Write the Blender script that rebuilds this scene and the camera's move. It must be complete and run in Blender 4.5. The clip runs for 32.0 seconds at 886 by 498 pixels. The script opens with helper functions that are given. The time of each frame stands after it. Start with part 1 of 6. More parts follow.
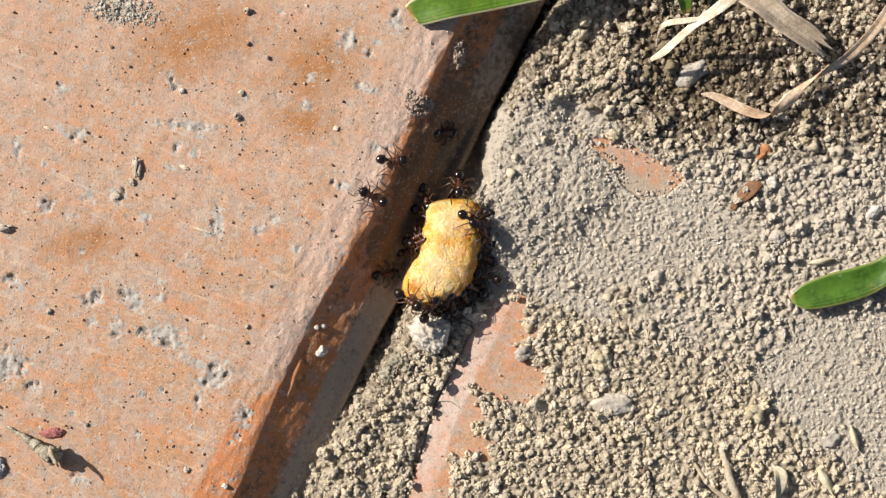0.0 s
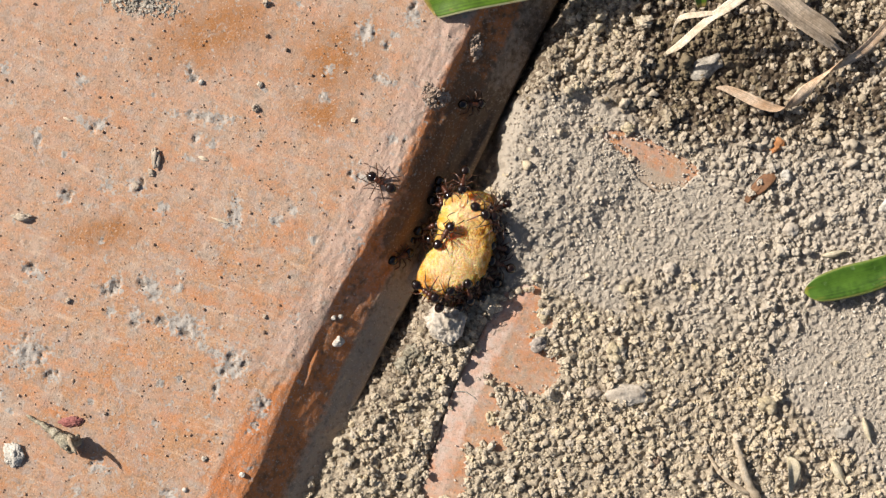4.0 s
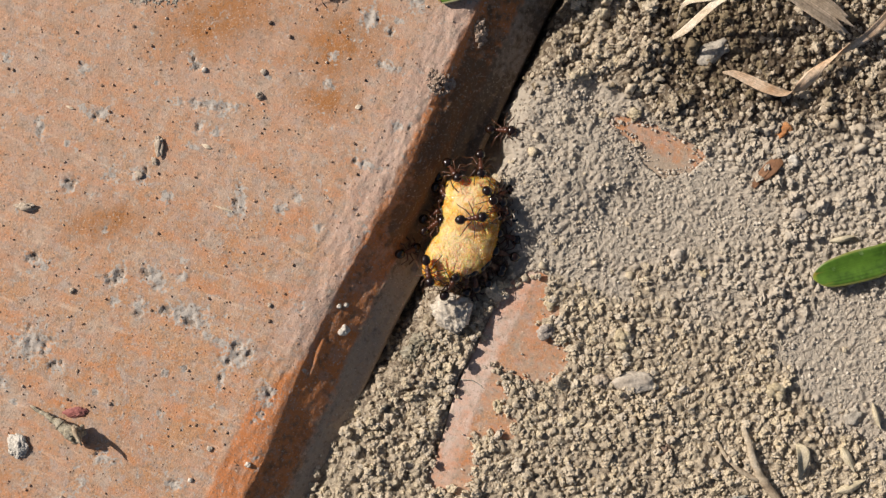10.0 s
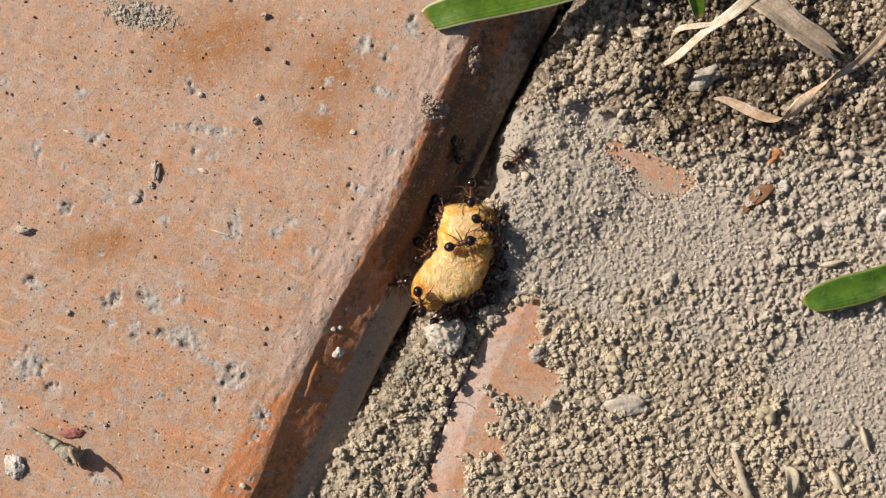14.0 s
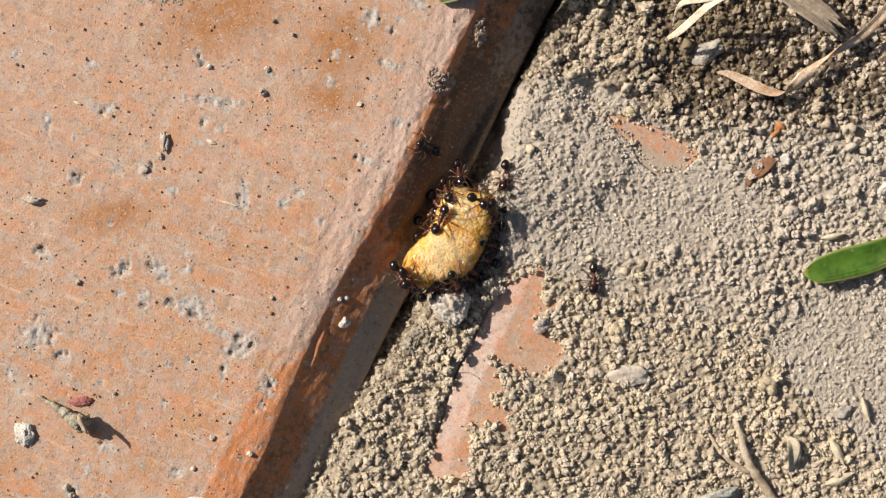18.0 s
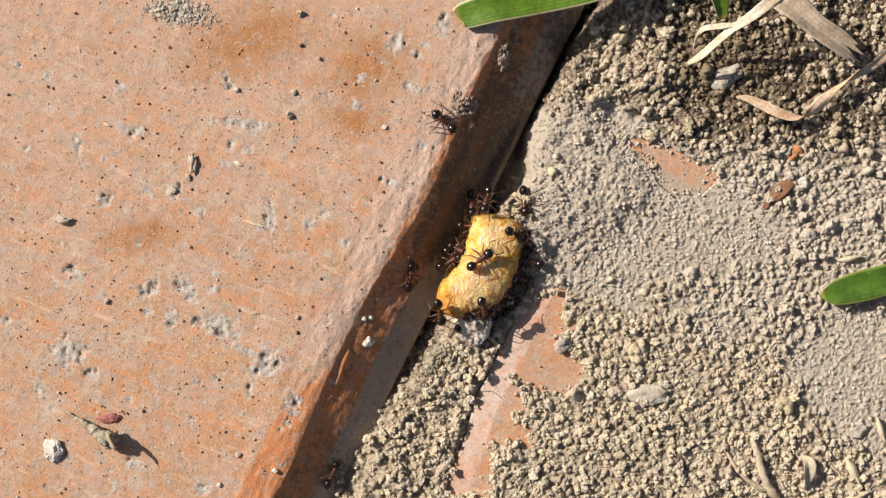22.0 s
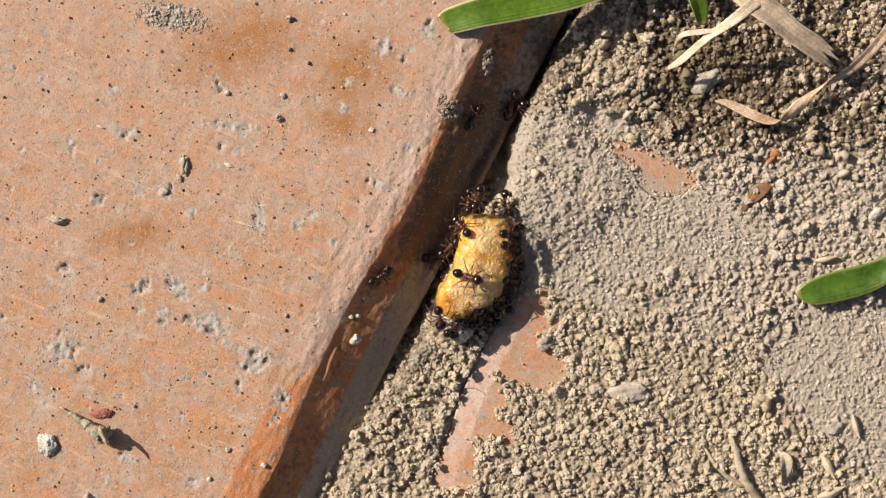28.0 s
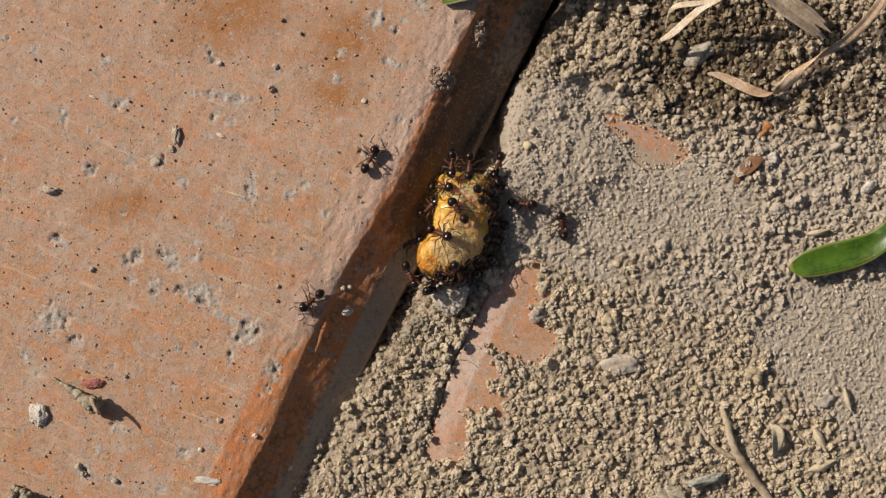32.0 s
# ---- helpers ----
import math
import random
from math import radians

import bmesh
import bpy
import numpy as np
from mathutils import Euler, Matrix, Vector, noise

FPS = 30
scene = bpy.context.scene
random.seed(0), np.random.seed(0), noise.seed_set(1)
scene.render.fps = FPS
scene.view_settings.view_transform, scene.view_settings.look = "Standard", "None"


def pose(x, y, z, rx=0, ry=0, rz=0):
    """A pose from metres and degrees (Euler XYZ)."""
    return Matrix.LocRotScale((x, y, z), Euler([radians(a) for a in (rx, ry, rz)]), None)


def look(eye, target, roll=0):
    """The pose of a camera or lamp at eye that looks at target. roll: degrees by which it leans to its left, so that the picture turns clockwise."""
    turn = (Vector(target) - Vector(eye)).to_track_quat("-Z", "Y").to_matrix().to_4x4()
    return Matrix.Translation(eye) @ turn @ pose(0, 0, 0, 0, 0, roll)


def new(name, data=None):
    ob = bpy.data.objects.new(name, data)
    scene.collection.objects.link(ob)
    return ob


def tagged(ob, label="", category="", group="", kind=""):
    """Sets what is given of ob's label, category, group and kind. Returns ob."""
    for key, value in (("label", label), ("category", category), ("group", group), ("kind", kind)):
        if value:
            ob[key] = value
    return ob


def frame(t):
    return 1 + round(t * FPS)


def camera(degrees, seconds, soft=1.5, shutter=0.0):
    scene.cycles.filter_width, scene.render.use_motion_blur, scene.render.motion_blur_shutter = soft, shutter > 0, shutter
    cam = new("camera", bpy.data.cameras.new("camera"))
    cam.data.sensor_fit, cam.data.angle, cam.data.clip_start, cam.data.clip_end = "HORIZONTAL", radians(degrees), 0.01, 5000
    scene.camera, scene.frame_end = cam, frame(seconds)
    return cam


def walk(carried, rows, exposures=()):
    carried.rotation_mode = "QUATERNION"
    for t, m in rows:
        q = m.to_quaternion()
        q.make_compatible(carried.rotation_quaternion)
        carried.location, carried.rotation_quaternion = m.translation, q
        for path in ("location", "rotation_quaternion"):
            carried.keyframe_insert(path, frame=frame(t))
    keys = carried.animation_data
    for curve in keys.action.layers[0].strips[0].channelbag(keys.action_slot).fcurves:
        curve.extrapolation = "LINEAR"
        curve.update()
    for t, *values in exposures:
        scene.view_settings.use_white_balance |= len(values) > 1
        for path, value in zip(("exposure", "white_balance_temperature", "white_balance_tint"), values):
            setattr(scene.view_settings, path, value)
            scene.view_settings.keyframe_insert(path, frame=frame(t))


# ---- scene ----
# An overhead close-up of ants on a crumb beside a terracotta tile. Lengths below are in millimetres.
MM = 0.001
cam = camera(30.0, 32.0, 1.32, 0.3)
PATH = [
    (0, 0.00, 0.00, 170.46, -0.06, 0.02, -0.00),
    (0.5, -0.23, 0.39, 170.41, -0.06, 0.02, 0.09),
    (1, -0.54, -0.86, 170.88, -0.06, 0.01, 0.03),
    (1.5, -0.32, -3.23, 171.26, -0.05, -0.00, -0.04),
    (2, -0.61, -1.70, 171.70, -0.05, -0.01, -0.07),
    (2.5, -1.49, -0.51, 171.91, -0.05, -0.02, 0.02),
    (4.5, -1.91, -1.53, 171.41, -0.03, 0.00, 0.20),
    (5, -3.58, -9.17, 170.44, -0.01, -0.00, -0.04),
    (5.5, -3.01, -8.53, 170.56, -0.01, -0.01, -0.81),
    (6, -2.61, -7.60, 170.95, -0.02, -0.01, -0.74),
    (6.5, -3.00, -4.57, 170.78, -0.01, -0.00, -0.58),
    (7, -2.82, -3.08, 170.31, -0.00, 0.00, -0.37),
    (7.5, -2.26, -2.74, 170.30, -0.00, -0.00, -0.31),
    (8, -1.73, -2.91, 170.24, 0.00, -0.00, -0.26),
    (8.5, -1.80, -5.86, 170.19, 0.00, -0.00, -0.26),
    (9, -1.76, -7.83, 170.24, 0.00, 0.00, -0.35),
    (9.5, -2.40, -4.56, 170.84, -0.00, 0.02, -0.27),
    (10, -2.24, -2.34, 170.61, -0.00, 0.02, -0.14),
    (10.5, -1.96, -1.13, 170.45, -0.00, 0.01, -0.08),
    (11, -1.62, -0.93, 170.23, 0.00, 0.01, -0.04),
    (11.5, -0.85, -2.63, 170.62, 0.00, 0.01, -0.03),
    (12, -0.83, -1.67, 171.65, 0.01, -0.00, -0.06),
    (12.5, -1.30, -0.58, 171.86, 0.02, -0.01, -0.01),
    (13, -1.36, -0.61, 171.60, 0.01, -0.02, -0.03),
    (13.5, -1.56, 0.13, 171.84, 0.02, -0.02, 0.02),
    (15.5, -1.82, -0.56, 173.16, 0.00, -0.00, 0.05),
    (16, -2.16, 0.70, 173.06, 0.00, -0.00, 0.17),
    (16.5, -2.63, 0.82, 172.74, -0.00, -0.00, 0.23),
    (17, -2.70, -0.89, 173.11, -0.00, -0.00, 0.25),
    (17.5, -2.46, -2.28, 173.85, 0.00, -0.00, 0.25),
    (18, -2.19, -2.91, 174.07, 0.01, 0.00, 0.19),
    (18.5, -2.32, -2.50, 174.69, 0.01, 0.00, 0.22),
    (19, -2.24, -0.99, 175.59, 0.00, 0.02, 0.32),
    (19.5, -2.51, -0.21, 176.36, 0.00, 0.03, 0.36),
    (20, -2.90, -0.47, 176.49, -0.00, 0.04, 0.41),
    (20.5, -3.33, -0.85, 176.84, -0.00, 0.04, 0.42),
    (21, -3.61, -0.13, 177.75, -0.00, 0.04, 0.41),
    (21.5, -3.86, 0.05, 177.19, -0.01, 0.05, 0.48),
    (22, -4.42, -0.69, 176.85, -0.01, 0.06, 0.44),
    (22.5, -4.48, -1.59, 177.01, -0.01, 0.07, 0.42),
    (23, -2.56, -4.37, 177.40, -0.01, 0.07, 0.32),
    (23.5, -2.30, -3.88, 178.41, -0.00, 0.07, 0.28),
    (24, -2.83, -1.44, 178.77, 0.00, 0.07, 0.41),
    (24.5, -3.12, -1.32, 179.10, 0.01, 0.06, 0.50),
    (25, -3.11, -1.29, 179.76, 0.01, 0.05, 0.57),
    (25.5, -3.28, -1.00, 179.42, 0.01, 0.04, 0.55),
    (27.5, -3.00, -1.17, 180.32, 0.03, 0.01, 0.53),
    (28, -3.00, -0.80, 180.97, 0.03, 0.01, 0.57),
    (28.5, -2.79, -1.08, 181.46, 0.04, -0.00, 0.65),
    (29, -2.61, -2.78, 181.22, 0.04, -0.01, 0.65),
    (29.5, -2.14, -5.38, 181.36, 0.04, -0.01, 0.57),
    (30, -2.13, -4.90, 181.94, 0.04, -0.01, 0.59),
    (30.5, -1.94, -3.08, 182.06, 0.05, -0.02, 0.73),
    (31, -1.86, -3.32, 181.67, 0.05, -0.03, 0.76),
    (31.5, -2.24, -3.86, 181.08, 0.05, -0.03, 0.77),
    (32, -2.23, -3.92, 180.97, 0.05, -0.03, 0.75),
]

EXPOSURES = [(0.0, 0.53, 6320, 10), (2.0, 0.42, 6420, 10), (6.0, 0.41, 6470, 13), (8.0, 0.32, 6560, 13), (9.0, 0.22, 6560, 13), (10.0, 0.12, 6560, 13), (11.0, 0.13, 6560, 13), (13.0, 0.21, 6560, 13), (16.0, 0.22, 6510, 13), (18.0, 0.4, 6570, 13), (22.0, 0.44, 6670, 13), (25.0, 0.39, 6880, 13), (28.0, 0.33, 6900, 15), (29.0, 0.26, 6915, 15), (30.0, 0.14, 6938, 15), (31.0, 0.03, 6968, 15), (32.0, -0.12, 6968, 15)]
walk(cam, [(t, pose(x * MM, y * MM, z * MM, rx, ry, rz)) for t, x, y, z, rx, ry, rz in PATH], EXPOSURES)

# ---- light ----
SUN_HEIGHT, SUN_WAY = 36.0, Vector((-0.905, 0.426, 0))
world = bpy.data.worlds.new("sky")
scene.world = world
world.use_nodes = True
sky = world.node_tree.nodes.new("ShaderNodeTexSky")
sky.sky_type, sky.sun_disc = "NISHITA", False
sky.dust_density, sky.air_density = 2.5, 0.9
sky.sun_elevation = radians(SUN_HEIGHT)
sky.sun_rotation = math.atan2(SUN_WAY.x, SUN_WAY.y)
back = world.node_tree.nodes["Background"]
back.inputs["Strength"].default_value = 0.052
world.node_tree.links.new(sky.outputs[0], back.inputs[0])
sun = new("sun", bpy.data.lights.new("sun", "SUN"))
sun.data.energy, sun.data.angle, sun.data.color = 4.5, radians(0.53), (1.0, 0.945, 0.86)
sun_from = SUN_WAY.normalized() * math.cos(radians(SUN_HEIGHT)) + Vector((0, 0, math.sin(radians(SUN_HEIGHT))))
sun.matrix_world = look(sun_from * 2, (0, 0, 0))


# ---- noise and shapes ----
def lattice(ix, iy, iz, seed):
    h = (ix * 374761393 + iy * 668265263 + iz * 2147483647 + seed * 1274126177) & 0xFFFFFFFF
    h = ((h ^ (h >> 13)) * 1274126177) & 0xFFFFFFFF
    return ((h ^ (h >> 16)) & 0xFFFF) / 65535.0


def grain(x, y, size, seed=0):
    """Smooth noise from 0 to 1 over the plane, with bumps of that size."""
    u, v = np.asarray(x, float) / size, np.asarray(y, float) / size
    iu, iv = np.floor(u).astype(np.int64), np.floor(v).astype(np.int64)
    a, b = u - iu, v - iv
    a, b = a * a * (3 - 2 * a), b * b * (3 - 2 * b)
    z = np.zeros_like(iu)
    low = lattice(iu, iv, z, seed) * (1 - a) + lattice(iu + 1, iv, z, seed) * a
    high = lattice(iu, iv + 1, z, seed) * (1 - a) + lattice(iu + 1, iv + 1, z, seed) * a
    return low * (1 - b) + high * b


def rough(x, y, size, seed=0, octaves=4):
    """Fractal noise about 0."""
    total, gain = 0.0, 0.5
    for n in range(octaves):
        turn = 0.6 * n
        total = total + gain * (grain(x * math.cos(turn) - y * math.sin(turn), x * math.sin(turn) + y * math.cos(turn), size / 2**n, seed + n) - 0.5)
        gain *= 0.55
    return total


def inside(poly, x, y):
    """Signed distance in the plane to a polygon: positive inside."""
    x, y = np.asarray(x, float), np.asarray(y, float)
    best, odd = np.full(x.shape, 1e9), np.zeros(x.shape, bool)
    for (ax, ay), (bx, by) in zip(poly, poly[1:] + poly[:1]):
        dx, dy = bx - ax, by - ay
        k = np.clip(((x - ax) * dx + (y - ay) * dy) / (dx * dx + dy * dy), 0, 1)
        best = np.minimum(best, np.hypot(x - ax - k * dx, y - ay - k * dy))
        if ay != by:
            odd ^= ((ay > y) != (by > y)) & (x < (y - ay) / (by - ay) * dx + ax)
    return np.where(odd, best, -best)


def ramp(v, low, high):
    k = np.clip((v - low) / (high - low), 0, 1)
    return k * k * (3 - 2 * k)


def mesh_of(name, verts, faces, smooth=True, values=None):
    """A mesh from arrays in millimetres; values: named numbers, one a vertex."""
    verts, faces = np.asarray(verts, np.float32) * MM, np.asarray(faces, np.int32)
    data, n = bpy.data.meshes.new(name), faces.shape[1]
    data.vertices.add(len(verts))
    data.vertices.foreach_set("co", verts.ravel())
    data.loops.add(faces.size)
    data.loops.foreach_set("vertex_index", faces.ravel())
    data.polygons.add(len(faces))
    data.polygons.foreach_set("loop_start", np.arange(0, faces.size, n, dtype=np.int32))
    data.polygons.foreach_set("use_smooth", np.full(len(faces), smooth))
    for key, numbers in (values or {}).items():
        data.attributes.new(key, "FLOAT", "POINT").data.foreach_set("value", np.asarray(numbers, np.float32).ravel())
    data.update(calc_edges=True)
    return data


def grid_faces(rows, columns):
    a = np.arange((rows - 1) * columns).reshape(rows - 1, columns)[:, :-1].ravel()
    return np.stack([a, a + 1, a + columns + 1, a + columns], 1)


def thing(name, data, material, parent=None, label="", category="", group="", kind="", place=None):
    ob = new(name, data)
    if material and not data.materials:
        data.materials.append(material)
    if parent:
        ob.parent = parent
    if place is not None:
        ob.matrix_basis = place
    return tagged(ob, label, category, group, kind)


def part(name, data, material, parent, label="", place=None):
    return thing(name, data, material, parent, label, place=place)


def at(x, y, z, rx=0, ry=0, rz=0):
    return pose(x * MM, y * MM, z * MM, rx, ry, rz)


def sphere_points(cuts):
    bm = bmesh.new()
    bmesh.ops.create_icosphere(bm, subdivisions=cuts, radius=1)
    v = np.array([p.co[:] for p in bm.verts])
    f = np.array([[p.index for p in face.verts] for face in bm.faces])
    bm.free()
    return v, f


BALLS = {n: sphere_points(n) for n in (1, 2, 3, 4, 5)}


def lump(name, radii, seed, uneven=0.25, cuts=3, pits=0.0, smooth=True, scale=1.0):
    """A rough stone or clod of those radii about the origin."""
    v, f = BALLS[cuts]
    push = np.array([noise.noise(Vector(p) * 1.3 * scale + Vector((seed, 0, 0))) for p in v])
    fine = np.array([noise.noise(Vector(p) * 4.0 * scale + Vector((0, seed, 0))) for p in v])
    finest = np.array([noise.noise(Vector(p) * 9.0 * scale + Vector((0, 0, seed))) for p in v])
    k = 1 + uneven * push + 0.45 * uneven * fine + pits * finest
    return mesh_of(name, v * k[:, None] * np.array(radii), f, smooth)


def tube(name, points, radii, sides=8, flat=1.0):
    """A round stalk through points, closed at both ends."""
    points, radii = [Vector(p) for p in points], list(radii)
    verts, faces = [], []
    last = None
    for n, p in enumerate(points):
        way = (points[min(n + 1, len(points) - 1)] - points[max(n - 1, 0)]).normalized()
        if last is None:
            last = way.orthogonal().normalized()
        last = (last - way * last.dot(way)).normalized()
        other = way.cross(last)
        for k in range(sides):
            a = 2 * math.pi * k / sides
            verts.append(p + (last * math.cos(a) + other * math.sin(a) * flat) * radii[n])
    rings = len(points)
    for n in range(rings - 1):
        for k in range(sides):
            a, b = n * sides + k, n * sides + (k + 1) % sides
            faces.append((a, b, b + sides, a + sides))
    for ring, end in ((0, points[0]), (rings - 1, points[-1])):
        verts.append(end)
        c = len(verts) - 1
        for k in range(sides):
            a, b = ring * sides + k, ring * sides + (k + 1) % sides
            faces.append((a, b, c, c) if ring else (b, a, c, c))
    data = bpy.data.meshes.new(name)
    data.from_pydata([v * MM for v in verts], [], [f[:3] if f[2] == f[3] else f for f in faces])
    data.polygons.foreach_set("use_smooth", [True] * len(data.polygons))
    data.update()
    return data


# ---- materials ----
def material(name, colours, size, roughness=0.9, bump=0.1, fine=None, spread=(0.3, 0.7), island=False, coat=0.0, metal=0.0, sub=0.0, specular=0.3):
    """A surface with colours over a noise of that size in mm, a finer noise, and relief of bump mm."""
    m = bpy.data.materials.new(name)
    m.use_nodes = True
    t = m.node_tree
    n, link = t.nodes, t.links.new
    shader = n["Principled BSDF"]
    where = n.new("ShaderNodeTexCoord")
    big, small = n.new("ShaderNodeTexNoise"), n.new("ShaderNodeTexNoise")
    big.inputs["Scale"].default_value = 1 / (size * MM)
    big.inputs["Detail"].default_value = 6
    small.inputs["Scale"].default_value = 1 / ((fine or size / 8) * MM)
    small.inputs["Detail"].default_value = 6
    for tex in (big, small):
        link(where.outputs["Object"], tex.inputs["Vector"])
    tones = n.new("ShaderNodeValToRGB")
    ends = tones.color_ramp.elements
    for k, c in enumerate(colours):
        at_k = spread[0] + (spread[1] - spread[0]) * k / max(1, len(colours) - 1)
        e = ends[k] if k < 2 else ends.new(at_k)
        e.position, e.color = at_k, (*c, 1)
    if island:
        which = n.new("ShaderNodeAttribute")
        which.attribute_name = "tone"
        link(which.outputs["Fac"], tones.inputs[0])
    else:
        link(big.outputs[0], tones.inputs[0])
    shade = n.new("ShaderNodeMix")
    shade.data_type, shade.blend_type = "RGBA", "MULTIPLY"
    shade.inputs["Factor"].default_value = 1.0
    speck = n.new("ShaderNodeMapRange")
    speck.inputs["From Min"].default_value, speck.inputs["From Max"].default_value = 0.3, 0.7
    speck.inputs["To Min"].default_value, speck.inputs["To Max"].default_value = 0.72, 1.18
    link(small.outputs[0], speck.inputs[0])
    link(tones.outputs[0], shade.inputs["A"])
    link(speck.outputs[0], shade.inputs["B"])
    link(shade.outputs["Result"], shader.inputs["Base Color"])
    relief = n.new("ShaderNodeBump")
    relief.inputs["Distance"].default_value = bump * MM
    relief.inputs["Strength"].default_value = 1.0 if bump else 0.0
    link(small.outputs[0], relief.inputs["Height"])
    link(relief.outputs[0], shader.inputs["Normal"])
    shader.inputs["Roughness"].default_value = roughness
    shader.inputs["Specular IOR Level"].default_value = specular
    shader.inputs["Coat Weight"].default_value = coat
    shader.inputs["Metallic"].default_value = metal
    if sub:
        shader.inputs["Subsurface Weight"].default_value = sub
        shader.inputs["Subsurface Radius"].default_value = (1.0, 0.5, 0.2)
        shader.inputs["Subsurface Scale"].default_value = 1.2 * MM
    return m


def over(m, mask, colour, amount=1.0, noisy=0.0, size=0.4, soft=0.15, mode="MIX"):
    """Lays a colour over a material where the mesh's own mask says so, with its rim broken up by noise."""
    t = m.node_tree
    n, link = t.nodes, t.links.new
    shader = n["Principled BSDF"]
    socket = shader.inputs["Base Color"]
    before = socket.links[0].from_socket
    spot = n.new("ShaderNodeAttribute")
    spot.attribute_name = mask
    value = spot.outputs["Fac"]
    where, tex, mix_in = n.new("ShaderNodeTexCoord"), n.new("ShaderNodeTexNoise"), n.new("ShaderNodeMath")
    tex.inputs["Scale"].default_value, tex.inputs["Detail"].default_value = 1 / (size * MM), 5
    link(where.outputs["Object"], tex.inputs["Vector"])
    mix_in.operation = "MULTIPLY_ADD"
    mix_in.inputs[1].default_value = noisy
    link(tex.outputs[0], mix_in.inputs[0])
    link(value, mix_in.inputs[2])
    cut = n.new("ShaderNodeMapRange")
    cut.inputs["From Min"].default_value, cut.inputs["From Max"].default_value = 0.5 - soft + noisy * 0.5, 0.5 + soft + noisy * 0.5
    cut.inputs["To Max"].default_value = amount
    link(mix_in.outputs[0], cut.inputs[0])
    lay = n.new("ShaderNodeMix")
    lay.data_type, lay.blend_type = "RGBA", mode
    lay.inputs["B"].default_value = (*colour, 1)
    link(cut.outputs[0], lay.inputs["Factor"])
    link(before, lay.inputs["A"])
    link(lay.outputs["Result"], socket)
    return m


def flecks(m, size, low, high, colour, amount=1.0, offset=0.0):
    """Small specks of another colour, where a noise of that size in mm passes low to high."""
    t = m.node_tree
    n, link = t.nodes, t.links.new
    socket = n["Principled BSDF"].inputs["Base Color"]
    before = socket.links[0].from_socket
    where, tex, cut, lay, shift = n.new("ShaderNodeTexCoord"), n.new("ShaderNodeTexNoise"), n.new("ShaderNodeMapRange"), n.new("ShaderNodeMix"), n.new("ShaderNodeVectorMath")
    shift.inputs[1].default_value = (offset, offset * 0.7, 0)
    link(where.outputs["Object"], shift.inputs[0])
    link(shift.outputs[0], tex.inputs["Vector"])
    tex.inputs["Scale"].default_value, tex.inputs["Detail"].default_value, tex.inputs["Roughness"].default_value = 1 / (size * MM), 5, 0.6
    cut.inputs["From Min"].default_value, cut.inputs["From Max"].default_value, cut.inputs["To Max"].default_value = low, high, amount
    lay.data_type = "RGBA"
    lay.inputs["B"].default_value = (*colour, 1)
    link(tex.outputs[0], cut.inputs[0])
    link(cut.outputs[0], lay.inputs["Factor"])
    link(before, lay.inputs["A"])
    link(lay.outputs["Result"], socket)
    return m


def streaks(m, low=0.75, high=1.15, count=14):
    """Fine veins along a blade, from the mesh's own numbers across it."""
    t = m.node_tree
    n, link = t.nodes, t.links.new
    socket = n["Principled BSDF"].inputs["Base Color"]
    before = socket.links[0].from_socket
    across, tex, cut, lay = n.new("ShaderNodeAttribute"), n.new("ShaderNodeTexNoise"), n.new("ShaderNodeMapRange"), n.new("ShaderNodeMix")
    across.attribute_name = "across"
    tex.noise_dimensions = "1D"
    tex.inputs["Scale"].default_value = count
    link(across.outputs["Fac"], tex.inputs["W"])
    cut.inputs["From Min"].default_value, cut.inputs["From Max"].default_value = 0.3, 0.7
    cut.inputs["To Min"].default_value, cut.inputs["To Max"].default_value = low, high
    lay.data_type, lay.blend_type = "RGBA", "MULTIPLY"
    lay.inputs["Factor"].default_value = 1.0
    link(tex.outputs[0], cut.inputs[0])
    link(before, lay.inputs["A"])
    link(cut.outputs[0], lay.inputs["B"])
    link(lay.outputs["Result"], socket)
    return m


def scratches(m, size, stretch, turn, low, high, colour, amount):
    """Short straight marks of another colour, drawn out along one way in the plane."""
    t = m.node_tree
    n, link = t.nodes, t.links.new
    socket = n["Principled BSDF"].inputs["Base Color"]
    before = socket.links[0].from_socket
    where, spun, tex, cut, lay = n.new("ShaderNodeTexCoord"), n.new("ShaderNodeMapping"), n.new("ShaderNodeTexNoise"), n.new("ShaderNodeMapRange"), n.new("ShaderNodeMix")
    spun.vector_type = "TEXTURE"
    spun.inputs["Rotation"].default_value = (0, 0, radians(turn))
    spun.inputs["Scale"].default_value = (stretch, 1, 1)
    tex.inputs["Scale"].default_value, tex.inputs["Detail"].default_value = 1 / (size * MM), 4
    cut.inputs["From Min"].default_value, cut.inputs["From Max"].default_value, cut.inputs["To Max"].default_value = low, high, amount
    lay.data_type = "RGBA"
    lay.inputs["B"].default_value = (*colour, 1)
    link(where.outputs["Object"], spun.inputs["Vector"])
    link(spun.outputs[0], tex.inputs["Vector"])
    link(tex.outputs[0], cut.inputs[0])
    link(cut.outputs[0], lay.inputs["Factor"])
    link(before, lay.inputs["A"])
    link(lay.outputs["Result"], socket)
    return m


